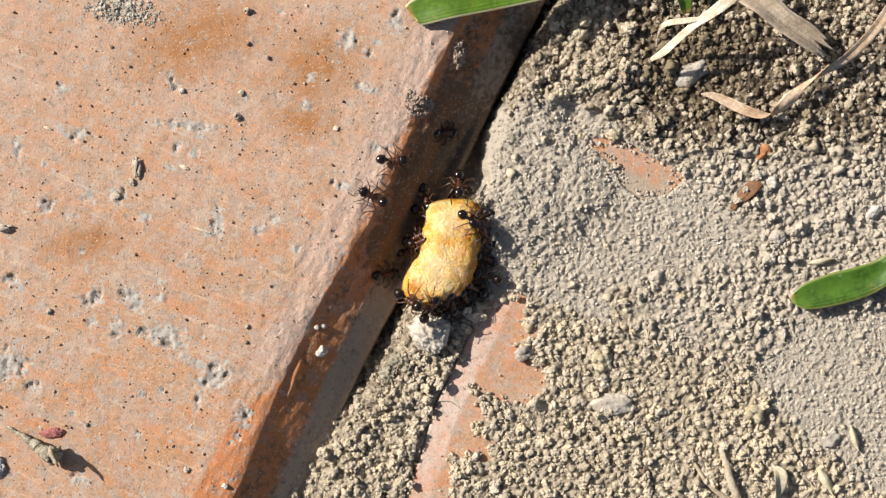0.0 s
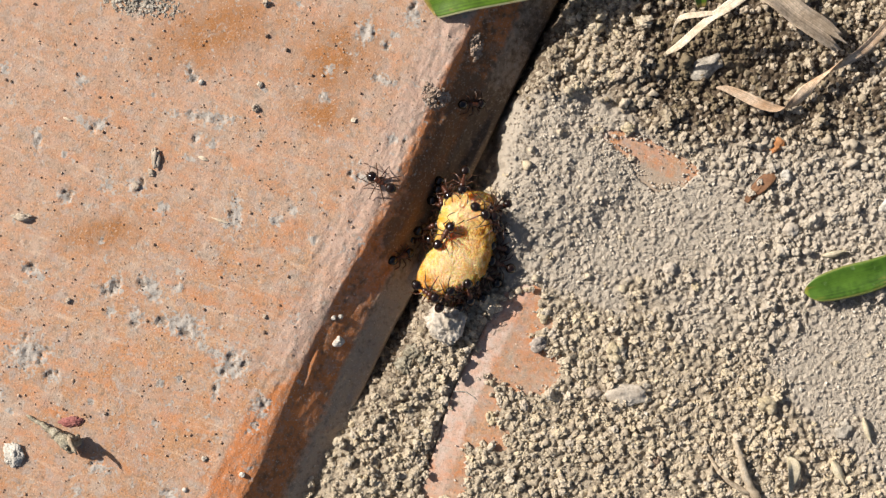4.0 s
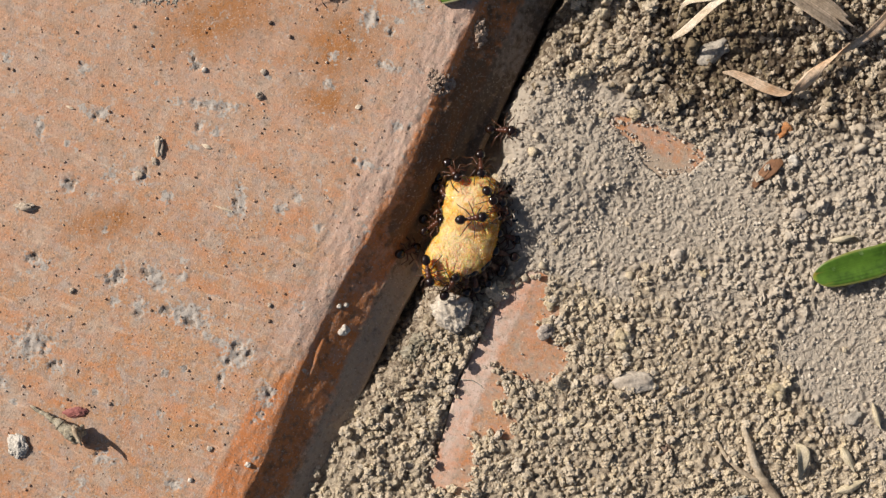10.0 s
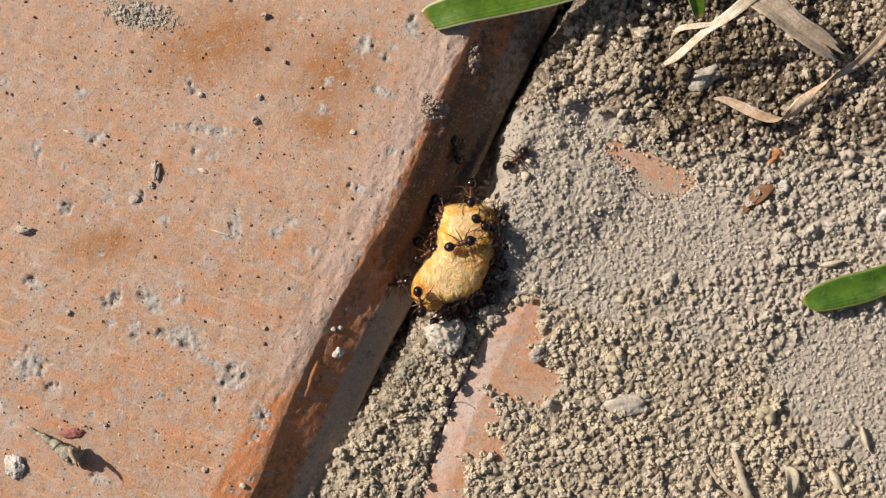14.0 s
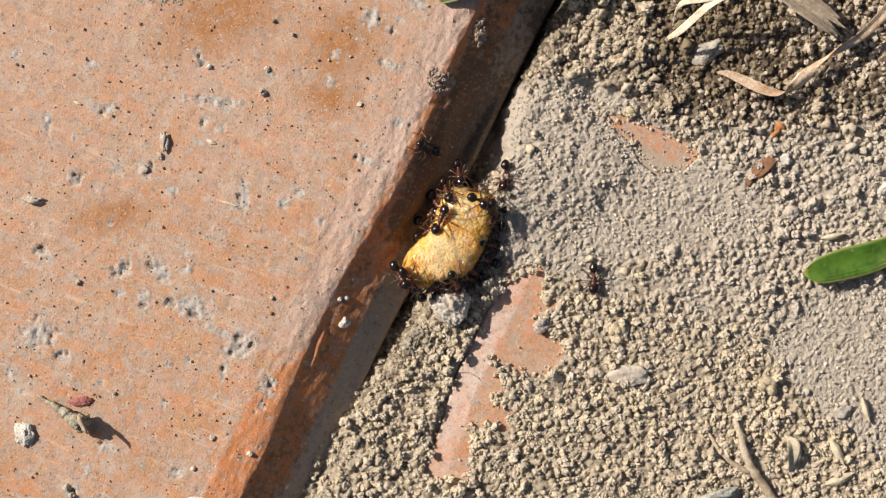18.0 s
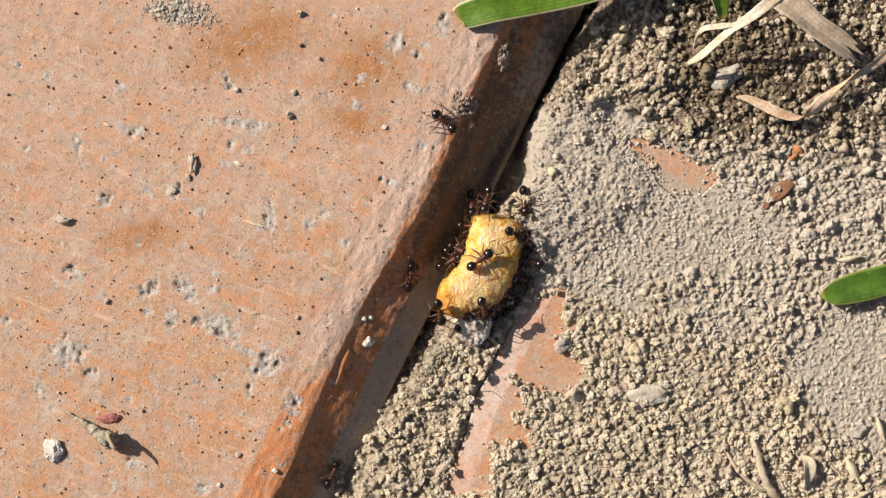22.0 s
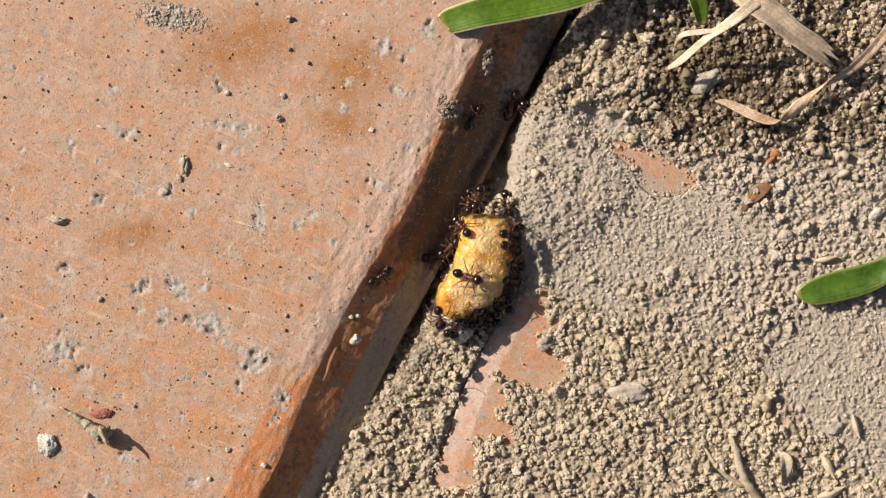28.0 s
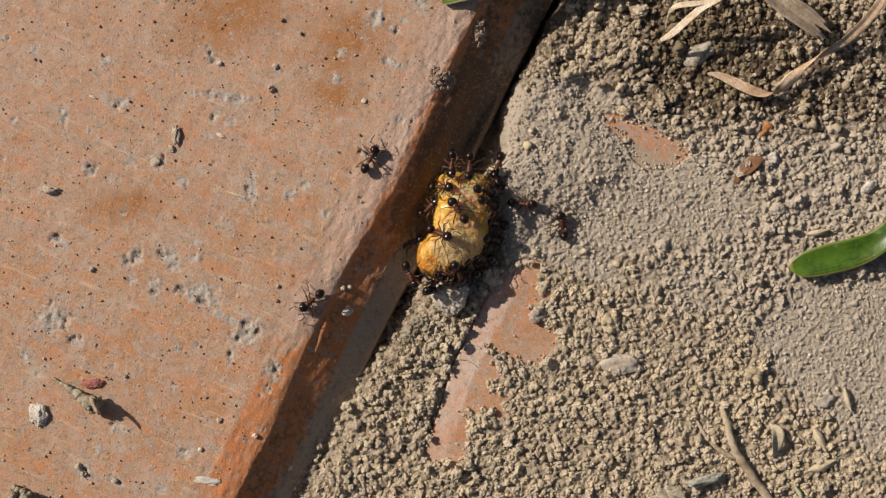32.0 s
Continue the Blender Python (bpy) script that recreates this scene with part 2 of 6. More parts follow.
TERRACOTTA = material("terracotta", [(0.482, 0.251, 0.121), (0.524, 0.295, 0.159), (0.513, 0.322, 0.201)], 6.0, 0.88, 0.065, fine=0.2)
flecks(TERRACOTTA, 4.5, 0.46, 0.64, (0.48, 0.32, 0.235), 0.6, 2.0)
flecks(TERRACOTTA, 1.8, 0.52, 0.66, (0.48, 0.335, 0.26), 0.6)
flecks(TERRACOTTA, 1.1, 0.55, 0.62, (0.42, 0.33, 0.28), 0.7, 0.3)
flecks(TERRACOTTA, 0.8, 0.57, 0.63, (0.36, 0.285, 0.24), 0.7, 0.5)
flecks(TERRACOTTA, 0.5, 0.64, 0.68, (0.64, 0.45, 0.31), 0.8, 0.7)
flecks(TERRACOTTA, 0.4, 0.635, 0.675, (0.19, 0.115, 0.08), 0.65, 1.1)
flecks(TERRACOTTA, 2.6, 0.55, 0.62, (0.5, 0.385, 0.29), 0.65, 11.3)
flecks(TERRACOTTA, 3.2, 0.56, 0.63, (0.5, 0.205, 0.075), 0.5, 17.1)
flecks(TERRACOTTA, 1.2, 0.58, 0.63, (0.45, 0.365, 0.295), 0.75, 9.1)
flecks(TERRACOTTA, 0.55, 0.615, 0.65, (0.42, 0.35, 0.29), 0.8, 13.7)
flecks(TERRACOTTA, 0.24, 0.67, 0.7, (0.74, 0.6, 0.46), 0.85, 15.2)
scratches(TERRACOTTA, 0.45, 9, -22, 0.6, 0.7, (0.66, 0.47, 0.33), 0.6)
scratches(TERRACOTTA, 1.6, 4, -18, 0.5, 0.68, (0.6, 0.24, 0.09), 0.55)
over(TERRACOTTA, "worn", (0.52, 0.36, 0.27), 0.55, 0.6, 2.5, soft=0.5)
over(TERRACOTTA, "stain", (0.37, 0.155, 0.045), 0.9, 1.0, 1.6, soft=0.5)
over(TERRACOTTA, "scuff", (0.54, 0.385, 0.305), 0.7, 1.4, 0.8, soft=0.4)
# Buried bevel, paler in colour for its scuffs and the sun it faces.
over(TERRACOTTA, "chalk", (0.57, 0.44, 0.365), 0.85, 1.0, 0.7, soft=0.35)
over(TERRACOTTA, "fresh", (0.55, 0.19, 0.055), 0.85, 1.2, 1.0, soft=0.3)
over(TERRACOTTA, "dust", (0.37, 0.315, 0.24), 0.85, 1.9, 0.7, soft=0.35)
flecks(TERRACOTTA, 1.5, 0.53, 0.62, (0.37, 0.3, 0.235), 0.4, 4.3)
flecks(TERRACOTTA, 0.35, 0.61, 0.65, (0.56, 0.42, 0.32), 0.45, 5.1)
flecks(TERRACOTTA, 0.4, 0.61, 0.66, (0.17, 0.1, 0.06), 0.45, 5.9)
# Dark grime on the bevel, with the shade beside the crumb put into its colour.
over(TERRACOTTA, "grime_shade", (0.115, 0.075, 0.04), 0.8, 2.2, 0.7, soft=0.3)
flecks(TERRACOTTA, 0.3, 0.64, 0.68, (0.7, 0.55, 0.42), 0.8, 7.3)
over(TERRACOTTA, "grey", (0.44, 0.405, 0.355), 0.92, 2.4, 0.4, soft=0.15)
# Crevice shade in the cement spots' hollows, laid on as dark colour.
over(TERRACOTTA, "pit_shade", (0.22, 0.175, 0.135), 0.8, 3.0, 0.33, soft=0.2)
flecks(TERRACOTTA, 0.28, 0.6, 0.65, (0.36, 0.25, 0.185), 0.35, 2.3)
flecks(TERRACOTTA, 0.3, 0.6, 0.66, (0.6, 0.43, 0.31), 0.45, 3.1)
flecks(TERRACOTTA, 0.35, 0.62, 0.67, (0.22, 0.16, 0.12), 0.6, 1.7)
CEMENT = material("grey_cement", [(0.3, 0.26, 0.205), (0.44, 0.39, 0.315), (0.54, 0.485, 0.4)], 0.9, 0.95, 0.12, fine=0.2)
SOIL = material("dry_soil", [(0.15, 0.11, 0.072), (0.3, 0.24, 0.172), (0.43, 0.355, 0.257), (0.495, 0.41, 0.298), (0.54, 0.45, 0.325), (0.58, 0.485, 0.34)], 2.2, 0.95, 0.22, fine=0.11, spread=(0.0, 1.0), island=True)
over(SOIL, "ash", (0.555, 0.483, 0.39), 0.78, 0.5, 0.5, soft=0.3)
CLOD = material("clod_of_soil", [(0.327, 0.275, 0.225), (0.416, 0.355, 0.298), (0.475, 0.415, 0.354)], 2.2, 0.95, 0.2, fine=0.28)
GRAINS = material("soil_grains", [(0.235, 0.183, 0.112), (0.389, 0.319, 0.222), (0.486, 0.401, 0.296), (0.529, 0.444, 0.325), (0.556, 0.471, 0.345), (0.605, 0.503, 0.34), (0.54, 0.465, 0.362), (0.68, 0.594, 0.45)], 1.0, 0.95, 0.05, fine=0.15, spread=(0.0, 1.0), island=True)
DUST = material("fine_dust_grains", [(0.26, 0.21, 0.155), (0.41, 0.344, 0.27), (0.52, 0.452, 0.362), (0.585, 0.518, 0.42), (0.645, 0.578, 0.48)], 1.0, 0.95, 0.03, fine=0.12, spread=(0.0, 1.0), island=True)
over(GRAINS, "ash", (0.465, 0.41, 0.335), 0.8, 0.3, 0.5, soft=0.4)
CRUMB = material("golden_crumb", [(0.665, 0.248, 0.012), (0.75, 0.365, 0.032), (0.805, 0.468, 0.078), (0.845, 0.56, 0.15)], 1.4, 0.3, 0.32, fine=0.24, coat=0.4, sub=0.75, specular=0.5)
CRUST = material("edge_crust", [(0.24, 0.17, 0.115), (0.38, 0.285, 0.215), (0.48, 0.385, 0.31)], 0.9, 0.95, 0.12, fine=0.2)
DARK_GREEN = material("dark_green_leaf", [(0.035, 0.085, 0.006), (0.065, 0.14, 0.012)], 3.0, 0.4, 0.03, fine=0.5, specular=0.5)
PALE_STONE = material("pale_stone", [(0.4, 0.335, 0.26), (0.53, 0.46, 0.37), (0.62, 0.56, 0.46)], 1.5, 0.9, 0.1, fine=0.25)
GRIT_MIX = material("mixed_grit", [(0.24, 0.15, 0.1), (0.3, 0.2, 0.13), (0.42, 0.24, 0.14), (0.5, 0.36, 0.25), (0.62, 0.54, 0.44)], 1.0, 0.95, 0.02, fine=0.15, spread=(0.0, 1.0), island=True)
CREAM_STONE = material("cream_stone", [(0.44, 0.375, 0.29), (0.6, 0.525, 0.425), (0.7, 0.635, 0.53)], 1.1, 0.9, 0.16, fine=0.25)
WHITE_GRIT = material("white_grit", [(0.52, 0.47, 0.39), (0.72, 0.67, 0.58)], 0.6, 0.8, 0.04, fine=0.2)
GREY_GRIT = material("grey_grit", [(0.36, 0.29, 0.215), (0.54, 0.455, 0.355)], 0.6, 0.9, 0.06, fine=0.2)
GREEN = material("green_leaf", [(0.07, 0.14, 0.008), (0.11, 0.205, 0.012)], 3.0, 0.4, 0.03, fine=0.5, specular=0.5)
STRAW = material("dry_grass", [(0.56, 0.43, 0.28), (0.71, 0.59, 0.43), (0.78, 0.69, 0.54)], 1.6, 0.7, 0.05, fine=0.3)
SHEATH = material("dry_sheath", [(0.4, 0.3, 0.2), (0.52, 0.405, 0.285), (0.62, 0.5, 0.37)], 1.4, 0.75, 0.06, fine=0.3)
DRY_LEAF = material("dry_leaf", [(0.48, 0.3, 0.17), (0.65, 0.46, 0.3), (0.76, 0.61, 0.45)], 1.6, 0.65, 0.05, fine=0.3)
streaks(DRY_LEAF, 0.65, 1.2, 14)
ANT_BLACK = material("ant_shell", [(0.006, 0.003, 0.002), (0.02, 0.008, 0.004)], 0.5, 0.16, 0.01, fine=0.08, specular=0.6)
BROWN_LEAF = material("brown_leaf", [(0.16, 0.07, 0.035), (0.3, 0.16, 0.08)], 1.0, 0.7, 0.05, fine=0.2)
TWIG = material("grey_twig", [(0.28, 0.21, 0.14), (0.45, 0.36, 0.25), (0.56, 0.48, 0.36)], 1.2, 0.85, 0.1, fine=0.25)
HUSK = material("seed_husk", [(0.5, 0.42, 0.27), (0.63, 0.55, 0.4)], 1.0, 0.6, 0.03, fine=0.2)
GREEN_HUSK = material("green_husk", [(0.35, 0.4, 0.22), (0.48, 0.5, 0.33)], 1.0, 0.6, 0.03, fine=0.2)
BARK = material("lichen_bark", [(0.2, 0.18, 0.14), (0.42, 0.41, 0.34), (0.54, 0.54, 0.46)], 0.8, 0.9, 0.1, fine=0.2)
YELLOW_GRIT = material("yellow_grit", [(0.38, 0.31, 0.19), (0.52, 0.43, 0.28), (0.58, 0.5, 0.36)], 0.8, 0.9, 0.08, fine=0.2)
ORANGE_GRIT = material("orange_grit", [(0.42, 0.16, 0.05), (0.5, 0.26, 0.12)], 0.8, 0.9, 0.06, fine=0.2)
BLACK_GRIT = material("black_grit", [(0.2, 0.135, 0.09), (0.34, 0.245, 0.18)], 0.5, 0.8, 0.05, fine=0.15)
RED_FLAKE = material("red_flake", [(0.3, 0.1, 0.09), (0.4, 0.17, 0.14)], 0.8, 0.8, 0.05, fine=0.2)
DEBRIS = material("plant_debris", [(0.17, 0.145, 0.1), (0.34, 0.3, 0.215), (0.48, 0.43, 0.33)], 0.7, 0.95, 0.15, fine=0.18)
streaks(GREEN, 0.8, 1.15, 18)
streaks(DARK_GREEN, 0.8, 1.15, 18)
over(DARK_GREEN, "rim", (0.3, 0.28, 0.08), 0.6, 0.1, 1.0)
over(DARK_GREEN, "tip", (0.3, 0.27, 0.03), 0.9, 0.6, 0.8)
scratches(DARK_GREEN, 1.1, 4, 14, 0.6, 0.68, (0.25, 0.15, 0.03), 0.75)
flecks(DARK_GREEN, 1.3, 0.6, 0.7, (0.2, 0.28, 0.12), 0.7, 0.4)
flecks(DARK_GREEN, 2.5, 0.45, 0.6, (0.1, 0.2, 0.02), 0.5, 3.4)
over(GREEN, "rim", (0.55, 0.5, 0.28), 0.8, 0.1, 1.0)
over(GREEN, "tip", (0.5, 0.3, 0.1), 0.6, 0.6, 0.8)
flecks(GREEN, 1.6, 0.64, 0.72, (0.3, 0.17, 0.04), 0.7)
streaks(STRAW, 0.7, 1.2, 14)
streaks(SHEATH, 0.7, 1.2, 14)
streaks(HUSK, 0.85, 1.1, 9)
flecks(CRUMB, 0.7, 0.56, 0.66, (0.83, 0.62, 0.32), 0.7, 0.4)
flecks(CRUMB, 0.9, 0.54, 0.68, (0.74, 0.37, 0.035), 0.5, 2.2)
# Sparkle of the grainy surface, painted as fine pale specks.
flecks(CRUMB, 0.28, 0.6, 0.68, (0.88, 0.76, 0.5), 0.6, 5.3)
# Browned ends, and amber painted for light caught in the translucent rim.
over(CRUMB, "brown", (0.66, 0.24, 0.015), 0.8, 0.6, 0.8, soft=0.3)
over(CRUMB, "pale", (0.87, 0.68, 0.38), 0.72, 0.6, 0.9, soft=0.3)
ANT_BODY = material("ant_body", [(0.04, 0.012, 0.005), (0.12, 0.038, 0.016)], 0.5, 0.3, 0.01, fine=0.08, specular=0.5)
ANT_BROWN = material("ant_leg", [(0.045, 0.017, 0.007), (0.11, 0.043, 0.018)], 0.4, 0.35, 0.0, fine=0.1, specular=0.5)

# ---- the tile, the buried tile and the soil ----
EDGE = [(0.84, 21.45), (-22.16, -25.12)]
ALONG = (Vector(EDGE[0]) - Vector(EDGE[1])).normalized()
OUT = Vector((ALONG.y, -ALONG.x))
TOP = 4.8
PROFILE = [(-400, TOP), (-4.6, TOP), (-3.2, TOP - 0.04), (-1.6, TOP - 0.13), (-0.5, TOP - 0.26), (0.0, TOP - 0.42), (0.35, TOP - 0.72), (0.9, TOP - 1.15), (1.7, TOP - 1.66), (2.9, TOP - 2.42), (3.9, TOP - 3.1), (4.3, TOP - 3.5), (5.5, TOP - 4.55), (6.5, TOP - 5.3), (6.75, TOP - 6.8), (6.9, -30.0)]


def tile_axes(x, y):
    """Millimetres along the tile's edge and out from it."""
    dx, dy = x - EDGE[1][0], y - EDGE[1][1]
    return dx * ALONG.x + dy * ALONG.y, dx * OUT.x + dy * OUT.y


def tile_height(u, v):
    wander = 0.9 * rough(u, 0 * u + 3.0, 14, 5, 3) - 0.9 * np.exp(-(((u - 33) / 9) ** 2)) - 0.8 * ramp(u, 11, 2)
    d = v + wander
    z = TOP - (TOP - np.interp(d, *zip(*PROFILE))) * (1.0 + 0.15 * ramp(u, 21, 27) + 0.1 * ramp(u, 10, 3))
    edge = ramp(v, -5.5, -1.0)
    lower = ramp(v, 6.5, 5.6)
    z = z + edge * lower * (0.4 * rough(u * 0.5, v, 3.0, 11) + 0.26 * rough(u * 0.35, v, 1.5, 17) + (0.12 + 0.1 * ramp(u, 20, 26)) * rough(u * 0.6, v, 0.8, 19) + (0.1 + 0.16 * ramp(u, 20, 26)) * rough(u * 0.8, v, 0.6, 20, 3) * ramp(v, -1.5, 0.5))
    z = z + 0.25 * ramp(abs(v - 1.6 + 0.085 * (u - 8) - 0.9 * rough(u, 0 * u, 5, 21, 5)), 0.4, 0.02) * ramp(u, 5, 8) * ramp(u, 21, 17) * ramp(rough(u, 0 * u, 2.2, 27, 3), -0.16, 0.1)
    z = z + 0.5 * ramp(v, 3.8, 4.8) * lower * rough(u, v, 0.7, 22, 3)
    broken = ramp(u, 24, 29) * ramp(u, 48, 42)
    z = z - broken * lower * (1.5 * ramp(d + 0.8 * rough(u, v, 4, 33), 1.9, 3.4) + 0.5 * rough(u * 0.6, v, 1.1, 35) * ramp(v, 0.5, 2))
    return z + 0.12 * rough(u, v, 9, 23) + 0.1 * rough(u, v, 0.9, 29)


BARE = [[(-3.32, -26.85), (-3.1, -23.7), (-1.53, -18.44), (-0.71, -15.17), (0.1, -13.3), (1.27, -11.2), (2.7, -9.8), (3.4, -8.6), (4.78, -6.29), (6.42, -5.35), (7.82, -5.58), (7.58, -7.45), (8.99, -8.62), (7.12, -9.32), (7.35, -11.66), (10.15, -12.6), (9.92, -14.0), (8.05, -15.64), (6.65, -15.4), (5.25, -14.7), (3.38, -14), (2.21, -14.47), (3.14, -16.1), (3.84, -17), (3.14, -18.9), (4.6, -20.3), (4.3, -21.24), (2.44, -21), (0.5, -20.9), (0.5, -22.65), (0.9, -23.76), (0.28, -25.1), (-0.42, -26.85)],
        [(15.43, 10.59), (18.23, 10.24), (21.16, 8.6), (23.96, 7.08), (22.68, 5.91), (20.1, 5.56), (18.7, 7.32), (17.88, 8.84)]]
SMOOTH = [(3.47, 13.21), (8.4, 14.08), (14.77, 14.66), (18.25, 10.31), (26.08, 6.25), (31.59, 2.19), (29.85, -0.71), (22.89, -1.87), (15.94, -3.61), (16.52, -7.09), (13.04, -5.93), (8.4, -3.61), (6.08, -4.77), (4.34, -1.87), (3.76, 5.09), (2.6, 7.99)]
SMOOTH_TWO = [(36.81, -7.09), (47.24, -5.93), (49.57, -18.68), (44.93, -24.48), (38.55, -21), (35.07, -17.52), (31.59, -11.72)]


def soil_masks(x, y):
    bare = np.maximum(inside(BARE[0], x, y), inside(BARE[1], x, y)) + 0.6 * rough(x, y, 1.6, 71)
    fine = np.maximum(inside(SMOOTH, x, y), inside(SMOOTH_TWO, x, y)) + 2.5 * rough(x, y, 5.0, 77)
    return bare, fine


def buried_rim(u):
    """How far out from the first tile's edge the buried tile begins."""
    return 15.2 + 1.2 * ramp(u, 19, 9)


def buried_top(u, v):
    """The height of the buried tile, whose edge is bevelled."""
    crest = buried_rim(u) + 2.4 + 0.5 * rough(u, 0 * u, 6, 91)
    return np.where(v < crest, 0.72 - (crest - v) * 0.13, 0.72) + 0.06 * rough(u, v, 1.2, 95)


def soil_height(x, y):
    u, v = tile_axes(x, y)
    bare, fine = soil_masks(x, y)
    coarse = ramp(fine, 1.0, -1.5)
    hollow = 0.12 * coarse * ramp(v, 8.5, 10.5) * ramp(bare, -0.5, -2.0)
    z = 0.75 - hollow + 0.9 * rough(x, y, 16, 41) + (0.9 + 0.8 * coarse) * rough(x, y, 3.0, 43) + (0.6 + 0.65 * coarse) * rough(x, y, 1.0, 47, 3) + (0.4 + 0.15 * coarse) * rough(x, y, 0.5, 49, 2)
    z = z + 1.2 * coarse * ramp(v, 9, 13) * ramp(bare, -1.0, -3.5) * rough(x, y, 4.2, 45, 3) + ramp(y, 7, 14) * ramp(x, 2, 10) * (0.35 + 2.8 * rough(x, y, 4.5, 51, 3))
    z = z - 2.0 * np.exp(-(((x - 26.5) / 3.0) ** 2) - ((y - 21.3) / 3.0) ** 2) - 1.1 * np.exp(-(((x - 22) / 2.6) ** 2) - ((y - 15.6) / 1.5) ** 2)
    z = z + 0.8 * np.exp(-(((x - 8.5) / np.where(x > 8.5, 13.0, 6.0)) ** 2) - ((y - 6.0) / 6.5) ** 2) * ramp(v, 6.5, 9.0)
    z = z + 1.0 * np.exp(-(((x - 5.4) / np.where(x > 5.4, 9.0, 2.8)) ** 2) - ((y - 3.2) / 3.9) ** 2) * ramp(v, 8.8, 10.8)
    open_gap = 0.55 * ramp(u, 17, 23) + 0.45 * ramp(u, 27, 33)
    shore = 7.3 + 1.7 * np.exp(-(((u - 39.5) / 3.0) ** 2)) + 2.6 * rough(x, y, 3.5, 83)
    z = z - ramp(v, 9.2, 6.6) * 1.1 - 2.0 * ramp(v, 10.2, 7.2) * ramp(u, 9, 18) * (1 - 0.45 * ramp(u, 30, 36)) - ramp(v, shore + 0.7, shore - 0.4) * 4.0 * open_gap
    z = z - (0.55 - 0.35 * ramp(v, 16.2, 15.0)) * ramp(bare, -3.5, -0.6)
    cover = 0.95 - 0.13 * np.maximum(17.8 - v, 0)
    z = np.where(v > 14.9, np.maximum(z, cover - 4 * (1 - ramp(bare, -0.2, -0.8))), z)
    return np.where(bare > -1.2, z - 2.0 * ramp(bare, -0.6, 0.3) * ramp(v - buried_rim(u), -0.2, 0.2), z)


def surface(x, y):
    """The height of what one walks on at a place."""
    u, v = tile_axes(np.asarray(x, float), np.asarray(y, float))
    return np.where(v < 6.9, np.maximum(tile_height(u, v), soil_height(x, y)), np.maximum(soil_height(x, y), 0.45))


def spread_steps(low, high, step, far):
    core = np.arange(low, high + step / 2, step)
    tail, gap = [], step
    reach = 0
    while reach < far:
        gap *= 1.5
        reach += gap
        tail.append(reach)
    tail = np.array(tail)
    return np.concatenate([low - tail[::-1], core, high + tail])


xs, ys = spread_steps(-19, 48, 0.148, 3e5), spread_steps(-36, 31, 0.148, 3e5)
gx, gy = np.meshgrid(xs, ys)
gz = np.where(np.maximum(abs(gx), abs(gy)) < 75, soil_height(gx, gy), 0.6)
gu, gv = tile_axes(gx, gy)
gz = np.where((gv < 2) & (gv > -225) & (gu > -125) & (gu < 185), np.minimum(gz, -2.5), gz)


def caked_grains(count, radius, spread, share, seed, tones):
    """Presses rounded grains of soil into the ground's sheet, each with a tone of its own."""
    dice = np.random.default_rng(seed)
    x, y = dice.uniform(-19, 48, count), dice.uniform(-36, 31, count)
    some = dice.uniform(0, 1, count) < share(x, y)
    x, y = x[some], y[some]
    n = len(x)
    r = radius * np.exp(dice.normal(0, spread, n)).clip(0.5, 2.2)
    zc = soil_height(x, y) + r * (dice.uniform(-0.6, 1.0, n) * (1 - 0.3 * ramp(soil_masks(x, y)[1], -1.0, 0.6)) - 0.2 * ramp(soil_masks(x, y)[1], -1.0, 0.6))
    long, turn, shade = dice.uniform(0.6, 1.0, n), dice.uniform(0, math.pi, n), dice.uniform(*tones, n) - (0.35 + 0.3 * ramp(x, 17, 25)) * brown_gloom(x, y) - trench(x, y) + 0.12 * ramp(soil_masks(x, y)[1], -1.0, 0.6)
    i0, j0 = np.searchsorted(xs, x), np.searchsorted(ys, y)
    for last in (False, True):
        for di in range(-4, 5):
            for dj in range(-4, 5):
                i, j = i0 + di, j0 + dj
                dx, dy = xs[i] - x, ys[j] - y
                a, b = dx * np.cos(turn) + dy * np.sin(turn), (dy * np.cos(turn) - dx * np.sin(turn)) / long
                q = 1 - (a * a + b * b) / (r * r)
                ok = q > 0
                h = (zc + 0.9 * r * np.sqrt(np.maximum(q, 0)))[ok]
                if last:
                    top = h >= gz[j[ok], i[ok]] - 1e-9
                    tone[j[ok][top], i[ok][top]] = shade[ok][top]
                else:
                    np.maximum.at(gz, (j[ok], i[ok]), h)


def coarse_share(x, y):
    bare, fine = soil_masks(x, y)
    u, v = tile_axes(x, y)
    return np.where(bare > -0.1, 0.015, 1.0) * (0.06 + 0.94 * ramp(fine, 0.6, -1.6)) * (v > 4.0) * (0.3 + 0.7 * ramp(v, 5.0, 8.0)) * (1 - 0.8 * ramp(v, 8.5, 7.5) * ramp(u, 27, 33))


def ashen(x, y):
    """Where the crumbs are grey with dust, around the green leaf."""
    return (ramp(x, 15, 25) * ramp(x, 75, 50) * ramp(y, -15, -7) * ramp(y, 13, 7) + 0.7 * rough(x, y, 4.0, 181)).clip(0, 1)


def dust_share(x, y):
    bare, fine = soil_masks(x, y)
    u, v = tile_axes(x, y)
    return np.where(bare > 0.1, 0.03, 1.0) * (0.9 - 0.65 * ramp(fine, 0.6, -1.6)) * (v > 4.3)


def brown_gloom(x, y):
    """Darkens the tone for shade beside the dry grass, where soil is also browner."""
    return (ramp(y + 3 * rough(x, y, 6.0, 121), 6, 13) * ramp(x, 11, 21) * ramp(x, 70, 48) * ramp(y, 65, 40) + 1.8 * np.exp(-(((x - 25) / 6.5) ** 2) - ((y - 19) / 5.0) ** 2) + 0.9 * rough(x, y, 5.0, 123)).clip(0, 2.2)


